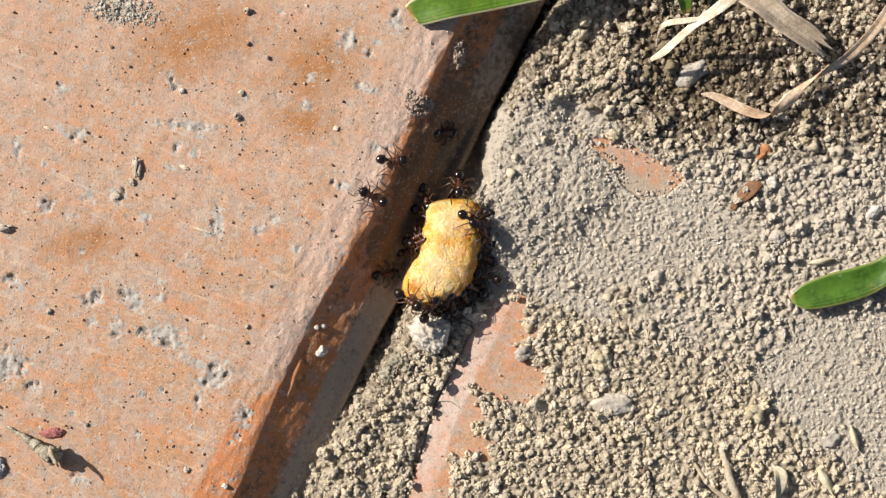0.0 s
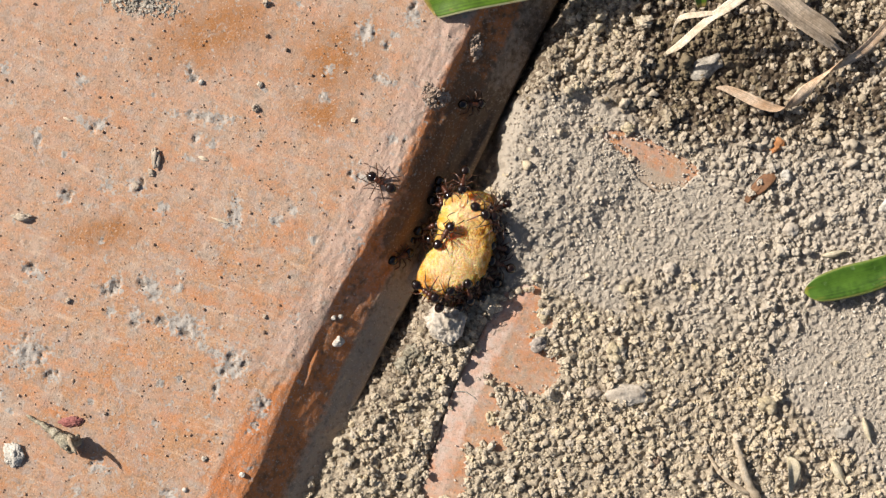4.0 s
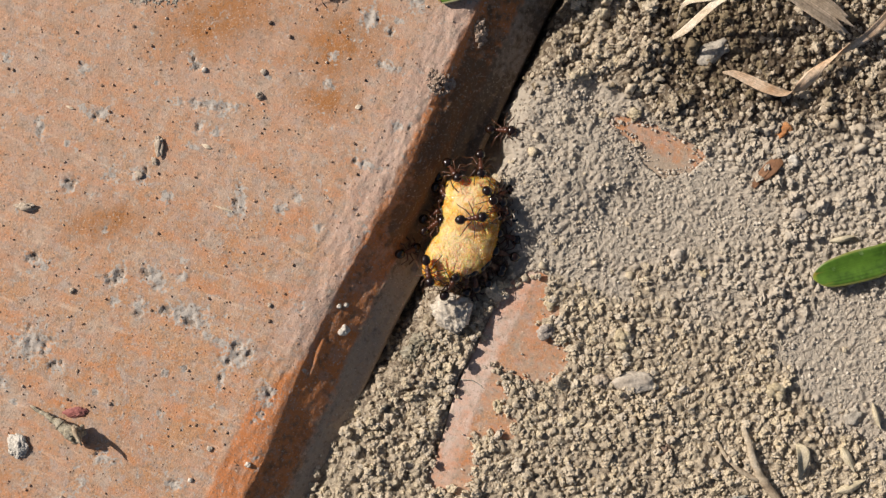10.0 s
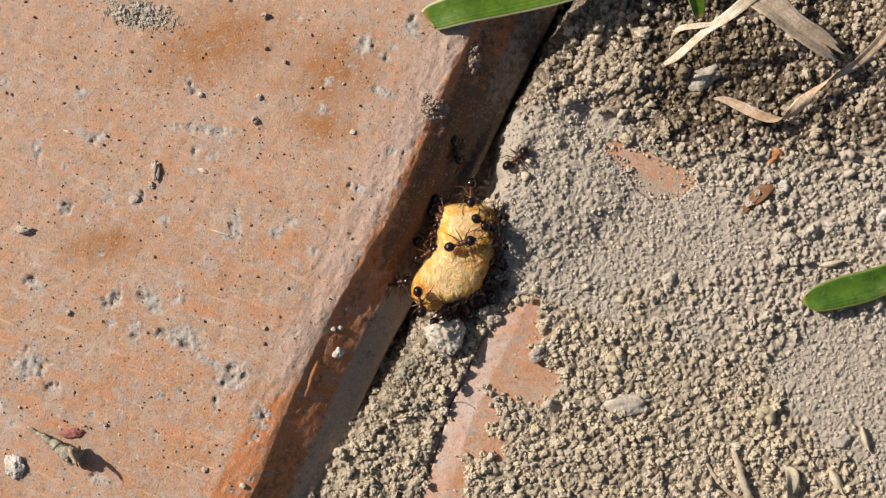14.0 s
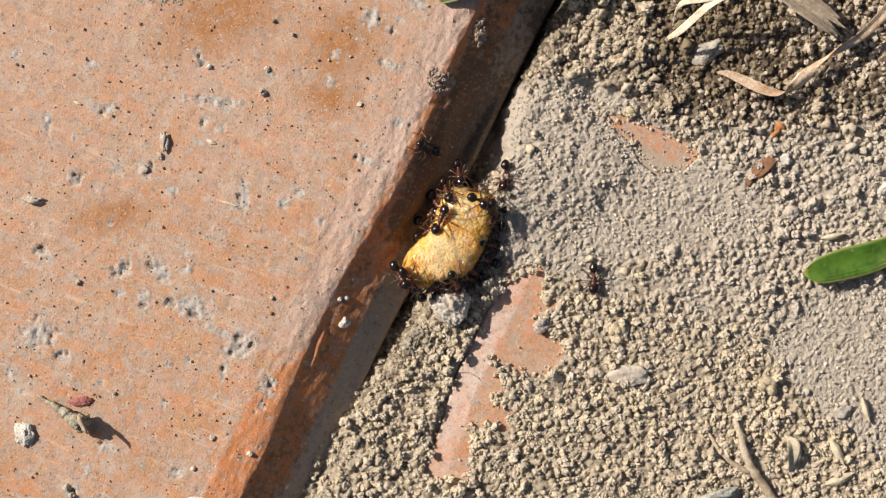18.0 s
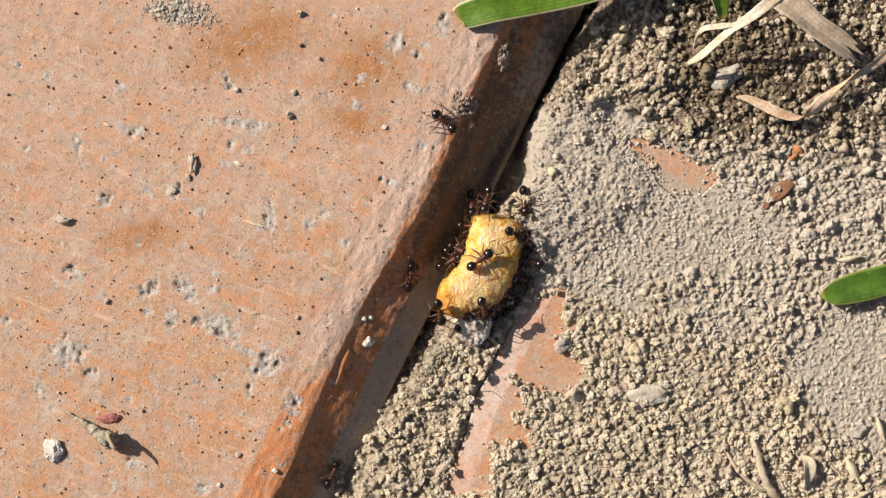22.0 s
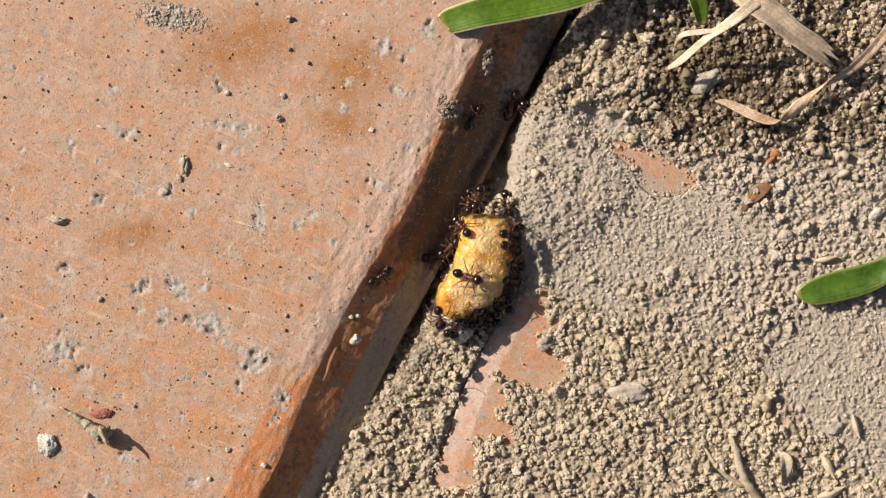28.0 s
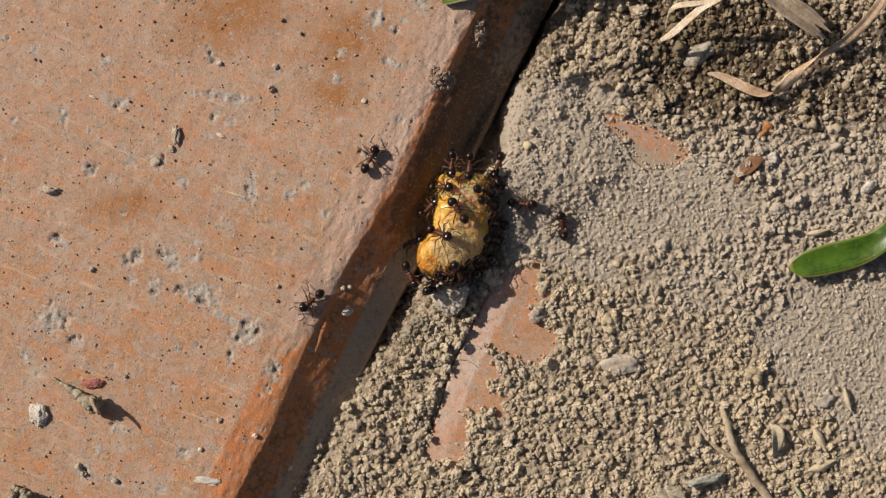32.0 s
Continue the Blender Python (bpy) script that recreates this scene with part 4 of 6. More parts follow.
def footing(x, y, t):
    """The height of what carries an ant at a place and time: soil, tile or crumb."""
    if t not in CRUMB_AT:
        m = food_pose(t)
        CRUMB_AT[t] = [(*(m @ (Vector((sx, sy, FOOD_TILT * sy)) * MM) / MM), r) for sx, sy, r in (spine_at(k / 24) for k in range(25))]
    z = standing(x, y)
    for px, py, pz, r in CRUMB_AT[t]:
        d2 = (x - px) ** 2 + (y - py) ** 2
        if d2 < r * r:
            z = max(z, pz + 0.2 + 0.8 * r * (1 - (d2 / r / r) ** 1.33) ** 0.375)
        elif d2 < 1.9 * r * r:
            z = max(z, pz - 1.4 * (math.sqrt(d2) - r))
    return z


# ---- stones, leaves, seeds and litter ----
def cluster(name, radii, seed, count=26, grain_size=0.34):
    """A crumb of soil: one skin over many small grains stuck together in an uneven heap."""
    dice = np.random.default_rng(int(seed))
    v, f = BALLS[5 if max(radii) > 0.8 else 4]
    reach = knobby(v, dice, count, grain_size)
    return mesh_of(name, v * reach[:, None] * np.array(radii), f)


stone_mesh = lump("pale_stone", (1.8, 2.0, 1.5), 4.0, 0.36, 5, 0.13)
for vert in stone_mesh.vertices:
    k = vert.co.y / (2.7 * MM)
    vert.co.x = vert.co.x * (1 + 0.38 * k) - 0.25 * k * MM
    vert.co.z *= 1 + 0.2 * k
pale = thing("pale_stone", stone_mesh, CREAM_STONE, label="rough whitish stone lying in the dust by the tile", category="stone",
             place=at(*(-1.35, -8.9), 1.75, 0, 0, 12))


def ribbon(name, rows, thick=0.12, fold=0.0, cells=8, steps=6, jag=0.0, rims=0.0):
    """A blade through rows of x, y, z, width and twist in degrees; fold lifts its two edges."""
    rows = np.array(rows, float)
    fine_rows = []
    for n in range(len(rows) - 1):
        a, b, c, d = rows[max(n - 1, 0)], rows[n], rows[n + 1], rows[min(n + 2, len(rows) - 1)]
        for k in range(steps):
            q = k / steps
            fine_rows.append(0.5 * (2 * b + (c - a) * q + (2 * a - 5 * b + 4 * c - d) * q * q + (3 * b - a - 3 * c + d) * q**3))
    fine_rows.append(rows[-1])
    verts, across, rim, tip = [], [], [], []
    count = len(fine_rows)
    for n, (x, y, z, w, twist) in enumerate(fine_rows):
        a, b = fine_rows[max(n - 1, 0)], fine_rows[min(n + 1, count - 1)]
        way = Vector((b[:3] - a[:3])).normalized()
        side = way.cross(Vector((0, 0, 1))).normalized()
        up = side.cross(way)
        turn = radians(twist)
        side, up = side * math.cos(turn) + up * math.sin(turn), up * math.cos(turn) - side * math.sin(turn)
        for face in (1, -1):
            for k in range(cells + 1):
                q = 2 * k / cells - 1
                lift = fold * abs(q) * max(w, 0.05) * 0.5 + 0.04 * math.cos(k * math.pi) * min(1, w)
                back = jag * noise.noise(Vector((q * 3.0, n, 0))) * (1 if n in (0, 1) else 0)
                p = Vector((x, y, z)) + side * (q * max(w, 0.03) * 0.5) + up * (lift + face * thick * 0.5 * (1 - 0.8 * q * q)) + way * back
                verts.append(p[:])
                across.append(k / cells)
                rim.append(1.0 if k in (0, cells) else 0.0)
                tip.append(max(0.0, 1 - n / (0.16 * count)))
    wide, faces = cells + 1, []
    for n in range(count - 1):
        a, b = 2 * wide * n, 2 * wide * (n + 1)
        for k in range(cells):
            faces.append((a + k, a + k + 1, b + k + 1, b + k))
            faces.append((a + wide + k + 1, a + wide + k, b + wide + k, b + wide + k + 1))
        faces.append((a + wide, a, b, b + wide))
        faces.append((a + cells, a + wide + cells, b + wide + cells, b + cells))
    for n in (0, count - 1):
        a = 2 * wide * n
        for k in range(cells):
            faces.append((a + k + 1, a + k, a + wide + k, a + wide + k + 1))
    return mesh_of(name, verts, faces, values={"across": across, "rim": rim, "tip": tip})


blade = thing("grass", ribbon("grass", [(*(-3.2, 23.15), 5.2, 2.0, 0), (*(-2.48, 23.52), 5.2, 2.8, 0), (*(0.7, 24.4), 5.6, 3.2, 0), (*(5.45, 25.45), 5.3, 3.4, 0), (*(10.8, 26.7), 5.2, 3.4, 4), (*(16.6, 28.8), 5.0, 3.2, 8), (*(25.2, 32.8), 4.0, 2.6, 12), (*(31.24, 35.8), 0.9, 2.0, 14)], fold=0.12), GREEN,
              label="bright green grass leaf with a dry pale tip", category="grass")
leaf = thing("grass_leaf", ribbon("grass_leaf", [(*(35.4, -5.3), 2.1, 0.4, 0), (*(36.0, -5.2), 2.15, 1.7, 0), (*(37.0, -5.0), 2.2, 2.7, 0), (*(39.48, -4.3), 2.3, 3.3, 0), (*(42.4, -3.5), 2.4, 3.2, 0), (*(44.6, -2.5), 2.6, 2.7, 14), (*(46.6, -0.6), 3.0, 2.2, 22), (*(49.6, 3.0), 2.2, 1.8, 14), (*(52.0, 6.0), 0.6, 1.4, 8)], fold=0.2), DARK_GREEN,
             label="short green grass leaf with a brown blotch over dry soil", category="grass leaf")
thing("grass_shoot", ribbon("grass_shoot", [(*(24.5, 23.6), 3.6, 0.9, 0), (*(24.1, 25.2), 4.4, 1.8, -10), (*(23.3, 27.3), 4.8, 2.2, -8), (*(21.8, 31.4), 3.0, 1.9, 0), (*(21.6, 34.5), 0.8, 1.2, 0)], fold=0.3), GREEN, label="small green grass shoot among dry grass", category="grass shoot")
thing("dry_leaf", ribbon("dry_leaf", [(*(26.16, 15.54), 2.6, 0.18, 0), (*(27.37, 15.37), 2.6, 0.72, -5), (*(28.97, 14.68), 2.6, 1.01, -5), (*(30.7, 13.82), 2.7, 1.08, 10), (*(32.42, 13.3), 2.7, 1.15, 50), (*(34.03, 13.88), 2.6, 1.44, 130), (*(35.22, 15.06), 2.9, 1.37, 160),
                                   (*(36.33, 16.35), 3.1, 0.72, 215), (*(38.28, 17.76), 3.3, 0.94, 300), (*(40.81, 19.28), 3.4, 1.08, 335), (*(43.37, 21.85), 3.4, 1.08, 350), (*(45.71, 25.02), 3.0, 1.01, 360), (*(49.2, 29.23), 1.4, 0.72, 370), (*(50.35, 30.95), 0.6, 0.58, 370)], fold=0.3, steps=10), DRY_LEAF,
      label="twisted dry brown grass leaf curling over the soil", category="dry leaf")
thing("dry_sheath", ribbon("dry_sheath", [(*(37.73, 19.92), 5.0, 2.00, -5), (*(35.87, 21.05), 5.6, 2.62, -12), (*(33.54, 22.51), 6.2, 2.50, -8), (*(31.34, 24.22), 6.6, 2.88, -14), (*(28.80, 26.17), 6.4, 2.38, 10), (*(25.77, 29.06), 4.0, 2.00, -10), (*(24.43, 30.94), 0.8, 1.50, -10)], fold=0.45, jag=3.0), SHEATH,
      label="broad torn dry grass sheath on the soil", category="dry grass")
thing("dry_stalk", ribbon("dry_stalk", [(*(20.87, 18.87), 4.0, 0.35, 0), (*(22.04, 19.55), 5.0, 0.75, 10), (*(23.59, 20.95), 6.0, 0.75, 15), (*(25.03, 22.17), 6.5, 0.8, 15), (*(26.41, 23.06), 7.0, 1.0, 10), (*(28.2, 24.45), 7.2, 1.2, 5), (*(31.18, 27.13), 5.6, 1.3, 0), (*(34.24, 30.38), 0.8, 1.0, 0)], fold=0.2), STRAW,
      label="frayed pale dry grass stalk", category="dry grass")
thing("dry_fibre", ribbon("dry_fibre", [(*(21.38, 20.12), 4.0, 0.12, 0), (*(21.53, 21.47), 5.0, 0.2, 0), (*(22.19, 22.24), 6.0, 0.55, 10), (*(23.93, 22.47), 6.4, 0.6, 10), (*(25.24, 22.61), 6.6, 0.4, 0)], fold=0.1, thick=0.07), STRAW, label="thin bent fibre of dry grass", category="dry grass")
thing("leaf_flake", ribbon("leaf_flake", [(*(29.55, 4.15), 1.2, 0.5, 0), (*(30.42, 5.07), 1.5, 1.2, 15), (*(31.46, 6.11), 1.7, 1.4, 20), (*(32.56, 6.86), 1.5, 0.7, 10)], fold=-0.2), BROWN_LEAF, label="small curled brown leaf flake on soil", category="leaf flake")
thing("straw_bit", ribbon("straw_bit", [(*(29.5, 3.87), 1.2, 0.5, 0), (*(30.66, 5.59), 1.5, 0.8, 15), (*(32.11, 6.45), 1.3, 0.5, 10)], fold=0.2), BROWN_LEAF, label="brown bit of dead leaf on soil", category="leaf flake")


def stalk(name, rows, material_, label, category, wiggle=0.12, sides=9):
    """An uneven twig through rows of x, y, z and radius."""
    rows = np.array(rows, float)
    fine_rows = [rows[n] + (rows[n + 1] - rows[n]) * k / 5 for n in range(len(rows) - 1) for k in range(5)] + [rows[-1]]
    bent = [(x + wiggle * noise.noise(Vector((n * 0.5, x, 0))), y + wiggle * noise.noise(Vector((0, n * 0.5, y))), z) for n, (x, y, z, r) in enumerate(fine_rows)]
    return thing(name, tube(name, bent, [r * (1 + 0.25 * noise.noise(Vector((n * 0.9, 3, x)))) for n, (x, y, z, r) in enumerate(fine_rows)], sides), material_, label=label, category=category)


twig = stalk("twig", [(*(28.28, -20.48), 1.6, 0.25), (*(28.96, -22.33), 1.7, 0.38), (*(29.4, -24.34), 1.7, 0.46), (*(30.37, -26.07), 1.6, 0.5), (*(31.8, -28.09), 1.6, 0.46), (*(34.08, -30.98), 1.6, 0.5), (*(36.36, -33.87), 1.5, 0.46), (*(39.79, -37.92), 1.2, 0.5)], TWIG,
             "forked grey-brown dry twig on the soil", "twig")
side_twig = tube("side_branch", [Vector((*(25.62, -22.02), 1.5)), Vector((*(26.65, -23.75), 1.5)), Vector((*(27.79, -24.91), 1.6)), Vector((*(29.22, -25.78), 1.6)), Vector((*(30.37, -26.19), 1.6))], [0.14, 0.22, 0.25, 0.3, 0.3], 7)
part("side_branch", side_twig, TWIG, twig)
for n, (a, b, c, w) in enumerate([((38.44, -22.67), (39.01, -23.83), (39.75, -25.27), 1.35), ((37.84, -27.33), (39.28, -26.87), (40.72, -26.14), 1.3), ((41.63, -18.26), (41.97, -19.53), (42.42, -20.8), 0.9), ((37.25, -1.68), (38.57, -1.45), (39.78, -1.12), 0.9), ((36.39, -28.98), (36.96, -29.85), (37.3, -30.89), 0.7), ((40.86, -32.17), (41.09, -31.49), (41.32, -30.91), 0.8)]):
    zs, w = [float(surface(*p)) + 0.45 for p in (a, b, c)], 0.72 * w
    v = ribbon("grass_seed", [(*a, zs[0], 0.12, 0), (*(Vector(a) * 0.6 + Vector(b) * 0.4), zs[1] + 0.1, 0.85 * w, 0), (*b, zs[1] + 0.25, w, 0), (*(Vector(c) * 0.55 + Vector(b) * 0.45), zs[1] + 0.1, 0.8 * w, 0), (*c, zs[2], 0.1, 0)], thick=0.55, fold=-0.35)
    thing("grass_seed", v, GREEN_HUSK if n in (4,) else HUSK, label="pale straw-coloured grass seed husk on soil", category="seed", group="grass seeds on the soil")
thing("dry_floret", ribbon("dry_floret", [(*(33.84, -22.36), 1.6, 0.3, 0), (*(34.24, -23.22), 2.0, 1.4, 10), (*(34.12, -24.66), 2.0, 1.2, 25), (*(33.99, -25.92), 1.6, 0.4, 40)], fold=0.5, jag=0.6), HUSK, label="papery dry grass floret", category="seed")
thing("bark_chip", lump("bark_chip", (2.1, 0.5, 0.4), 6.0, 0.4, 4, 0.1), BARK, label="grey-green lichen-covered bark chip on soil", category="bark chip", place=at(*(26.51, -28.35), 2.2, 0, 6, 14))
for n, (x, y, r, m, words) in enumerate([(*(33.48, 6.57), (0.65, 0.6, 0.55), WHITE_GRIT, "small white stone on soil"), (*(43.99, 3.63), (0.95, 0.5, 0.45), WHITE_GRIT, "small white stone on soil"), (*(17.32, -16.07), (2.1, 1.1, 0.7), PALE_STONE, "flat pale grey pebble in soil"),
                                         (*(21.71, -3.05), (0.7, 0.65, 0.5), PALE_STONE, "rounded pale pebble in dust"), (*(24.47, -4.8), (0.6, 0.6, 0.45), YELLOW_GRIT, "yellowish quartz pebble in dust"), (*(17.31, 11.36), (0.9, 0.7, 0.6), YELLOW_GRIT, "yellowish lump of dry soil"),
                                         (*(13.81, -15.76), (0.9, 0.8, 0.7), GREY_GRIT, "dark grey pebble in soil"), (*(20.39, -23.18), (0.9, 0.6, 0.5), BLACK_GRIT, "black crumb of charcoal on soil"), 
                                         (*(15.99, -11.68), (1.2, 1.1, 0.8), YELLOW_GRIT, "yellowish lump of dry soil"), (*(31.68, -17.08), (1.4, 1.0, 0.9), YELLOW_GRIT, "yellowish lump of dry soil"), (*(34.06, 1.14), (0.9, 0.8, 0.6), PALE_STONE, "pale pebble on soil"),
                                         (*(32.61, 9.69), (0.9, 0.5, 0.4), ORANGE_GRIT, "orange chip of brick on soil"), (*(38.68, -32.06), (0.9, 0.8, 0.5), ORANGE_GRIT, "orange chip of brick on soil"), (*(25.39, 17.77), (1.0, 1.8, 0.7), CEMENT, "grey stone sliver on soil"),
                                         (*(33, 10.02), (0.6, 0.5, 0.4), ORANGE_GRIT, "orange chip of brick on soil"), (*(8.68, -7.95), (0.8, 0.8, 0.6), YELLOW_GRIT, "yellowish lump of dry soil"), (*(8.1, -10.83), (1.0, 0.9, 0.7), CLOD, "grey clod of dry soil on the buried tile"),
                                         (*(3.31, -18.49), (0.9, 0.6, 0.5), YELLOW_GRIT, "yellowish lump of dry soil"), (*(39.73, -19.55), (0.8, 1.0, 0.4), CEMENT, "flat grey stone chip on dust")]):
    z = max(float(surface(x, y)), 0.6)
    thing("pebble" if m not in (CLOD, YELLOW_GRIT) else "soil_lump", cluster("soil_lump", r, 20 + 3 * n) if m in (CLOD, YELLOW_GRIT, GREY_GRIT) else lump("pebble", r, 20.0 + 3 * n, 0.4, 4, 0.08), m, label=words, category="pebble" if m not in (CLOD, YELLOW_GRIT) else "soil lump",
          place=at(x, y, z + 0.5 * r[2], 0, 0, 0 if r[0] > 1.5 else 37 * n))
for n, (x, y, r) in enumerate([(*(-4.7, -11.71), (0.9, 0.7, 0.5)), (*(-5.63, -12.99), (0.7, 0.8, 0.45)), (*(-3.66, -12.58), (0.6, 0.5, 0.5)), (*(23.52, -30.87), (2.2, 1.6, 0.8)), (*(21.49, -31.55), (1.4, 1.1, 0.7))]):
    thing("debris_clump", lump("debris_clump", r, 200.0 + 7 * n, 0.8, 4, 0.35, scale=2.4), DEBRIS, label="dark fibrous clump of rotted debris on soil", category="plant debris", group="clumps of rotted debris", place=at(x, y, float(surface(x, y)) + 0.25, 0, 0, 50 * n))
for n, (a, b, c) in enumerate([((-5.51, -11.71), (-4.58, -11.25), (-3.54, -11.71)), ((-5.05, -13.33), (-4.7, -12.29), (-4.93, -11.13)), ((-4.24, -13.33), (-4.01, -12.41), (-3.31, -11.83))]):
    stalk("fibre", [(*a, float(surface(*a)) + 0.3, 0.04), (*b, float(surface(*b)) + 0.8, 0.05), (*c, float(surface(*c)) + 0.3, 0.03)], TWIG, "thin pale fibre of rotted grass", "fibre", 0.1, 5)
stalk("rootlet", [(*(-0.55, -15.76), 0.55, 0.035), (*(0.55, -15.77), 0.75, 0.04), (*(1.53, -16.35), 0.8, 0.04), (*(2.45, -17.4), 0.6, 0.03)], BARK, "hair-thin dark rootlet across the buried tile", "rootlet", 0.05, 5)
stalk("rootlet", [(*(-3.3, -29.29), 1.7, 0.06), (*(-1.85, -28.78), 1.9, 0.07), (*(-0.4, -28.96), 1.9, 0.07), (*(0.87, -29.49), 1.6, 0.05)], BARK, "thin dark rootlet on the soil", "rootlet", 0.1, 5)

# What lies on the tile.
def crust_mesh(rx, ry, h, seed):
    """A crumbly crust: many small lumps grown together inside an oval, thinning out at its rim."""
    dice = np.random.default_rng(seed)
    v, f = BALLS[2]
    verts, faces = [], []
    for n in range(int(44 * rx * ry) + 30):
        a, q = dice.uniform(0, 2 * math.pi), dice.uniform(0, 1) ** 0.6
        r = (0.34 - 0.17 * q) * dice.uniform(0.5, 1.1)
        centre = np.array([rx * q * math.cos(a), ry * q * math.sin(a), h * (1 - q) * dice.uniform(0, 1) - 0.25 * r])
        verts.append(v * r * dice.uniform(0.6, 1.2, 3) * (1 + 0.25 * dice.normal(0, 1, (len(v), 1)).clip(-1.2, 1.2)) + centre)
        faces.append(f + n * len(v))
    return mesh_of("cement_crust", np.concatenate(verts), np.concatenate(faces), False)


for n, (x, y, rx, ry, turn, h) in enumerate([(*(-32.3, 23.78), 4.6, 1.7, -8, 0.3), (*(-2.46, 14.67), 1.8, 1.5, 20, 0.55), (*(1.54, 19.9), 0.9, 1.8, 0, 0.5)]):
    z = float(surface(x, y))
    part("cement_crust", crust_mesh(rx, ry, h, 50 + n), CRUST if n else CEMENT, tile, "rough grey cement crust stuck to the tile", at(x, y, z - 0.1, 0, 32 if n else 0, turn))
for n, (x, y, r, m, words) in enumerate([(*(-20.69, 13.07), (0.55, 0.5, 0.55), GREY_GRIT, "dark soil crumb lying on the tile"), (*(-26.18, 15.68), (0.33, 0.3, 0.3), WHITE_GRIT, "tiny white grain on the tile"), (*(-44.1, 1.98), (1.6, 0.7, 0.65), GREY_GRIT, "low heap of grey soil crumbs on the tile"),
                                         (*(-20.23, 15.45), (0.4, 0.35, 0.3), PALE_STONE, "small pale crumb on the tile"), (*(-19.66, 23.72), (0.5, 0.45, 0.5), GREY_GRIT, "dark soil crumb lying on the tile"), (*(-19.55, 20.38), (0.35, 0.3, 0.35), BLACK_GRIT, "dark soil crumb lying on the tile"),
                                         (*(-17.57, 18.97), (0.35, 0.3, 0.35), BLACK_GRIT, "dark soil crumb lying on the tile"), (*(-31.45, 18.12), (0.3, 0.25, 0.25), BLACK_GRIT, "dark soil crumb lying on the tile"), (*(-30.8, 7.9), (0.75, 1.6, 0.55), GREY_GRIT, "string of grey soil crumbs on the tile"),
                                         (*(-31.17, 6.56), (0.45, 0.5, 0.35), GREY_GRIT, "string of grey soil crumbs on the tile"), (*(-32.7, 5.2), (0.5, 0.5, 0.3), GREY_GRIT, "string of grey soil crumbs on the tile"), (*(-44.97, -21.92), (1.2, 1.4, 0.5), WHITE_GRIT, "chalky white stone on the tile"),
                                         (*(-11.17, 8.26), (0.35, 0.2, 0.25), BLACK_GRIT, "dark flake on the tile"), (*(-12.3, -10.48), (0.85, 0.75, 0.7), WHITE_GRIT, "chalky white crumb on the tile's edge"), (*(-12.81, -8.09), (0.35, 0.3, 0.3), WHITE_GRIT, "chalky white crumb on the tile's edge"),
                                         (*(-12.13, -7.98), (0.3, 0.35, 0.3), WHITE_GRIT, "chalky white crumb on the tile's edge"), (*(-19.73, -9.53), (0.3, 0.3, 0.3), BLACK_GRIT, "dark soil crumb lying on the tile"), (*(-19.67, -7.94), (0.3, 0.28, 0.28), GREY_GRIT, "small brown crumb on the tile"),
                                         (*(-39.5, -6.41), (0.4, 0.38, 0.35), GREY_GRIT, "small brown crumb on the tile"), (*(-35.73, -17.79), (0.28, 0.26, 0.26), BLACK_GRIT, "dark soil crumb lying on the tile"), (*(-27.68, -25.43), (0.3, 0.3, 0.28), WHITE_GRIT, "tiny white grain on the tile"),
                                         (*(-25.74, -22.33), (0.38, 0.35, 0.3), PALE_STONE, "small pale crumb on the tile"), (*(-21.93, -23.95), (0.4, 0.36, 0.36), WHITE_GRIT, "small white grain on the tile's edge"), (*(-39.13, -18.62), (1.3, 0.55, 0.25), RED_FLAKE, "dull red flake on the tile"),
                                         (*(-40.59, -27.44), (0.6, 0.5, 0.4), GREY_GRIT, "grey soil crumb lying on the tile"), (*(-40.03, -28.23), (0.5, 0.4, 0.4), GREY_GRIT, "grey soil crumb lying on the tile"), (*(-36.76, -28.93), (0.5, 0.35, 0.35), PALE_STONE, "small pale crumb on the tile"),
                                         (*(-45.99, -30.69), (1.3, 1.4, 1.9), DEBRIS, "clump of dry plant debris on the tile"), (*(-47.29, -30.45), (1.2, 1.3, 1.6), DEBRIS, "clump of dry plant debris on the tile")]):
    z = float(surface(x, y))
    thing("crumb", cluster("crumb", [0.85 * k for k in r], 80 + 3 * n, 45 if max(r) > 1.1 else 20, 0.26 if max(r) > 1.1 else 0.4) if m in (GREY_GRIT, WHITE_GRIT, DEBRIS) and max(r) > 0.38 and not (m == WHITE_GRIT and max(r) > 1) else lump("crumb", [(0.6 if m == BLACK_GRIT else 0.8) * k for k in r], 80.0 + 3 * n, 0.4, 3 if max(r) < 0.6 else 5, 0.22 if max(r) > 1 else 0.1, scale=1.3), m, label=words, category="crumb", place=at(x, y, z + 0.3 * r[2], 0, 0, 0 if max(r) > 1.1 else 41 * n))
for a, b, w in [((-26.47, 8.2), (-25.5, 7.81), 0.4), ((-39.27, 11.77), (-40.06, 12.11), 0.25), ((-10.49, 12.06), (-11.06, 11.77), 0.5), ((-25.05, 2.03), (-23.41, 1.46), 0.25)]:
    thing("chaff", ribbon("chaff", [(*a, float(surface(*a)) + 0.1, 0.1, 0), (*((Vector(a) + Vector(b)) / 2), float(surface(*a)) + 0.16, w, 0), (*b, float(surface(*b)) + 0.1, 0.1, 0)], thick=0.1), STRAW, label="tiny pale flake of chaff on the tile", category="chaff", group="chaff on the tile")
smear = (-27.02, -28.82)
part("lime_smear", lump("lime_smear", (1.6, 0.4, 0.16), 140.0, 0.5, 4, 0.1), WHITE_GRIT, tile, "white smear of lime on the tile", at(*smear, float(surface(*smear)) - 0.02, 0, 0, -4))
# A tuft of dry plant with its stalk, standing up from the tile.
tuft_at = (-38.79, -20.6)
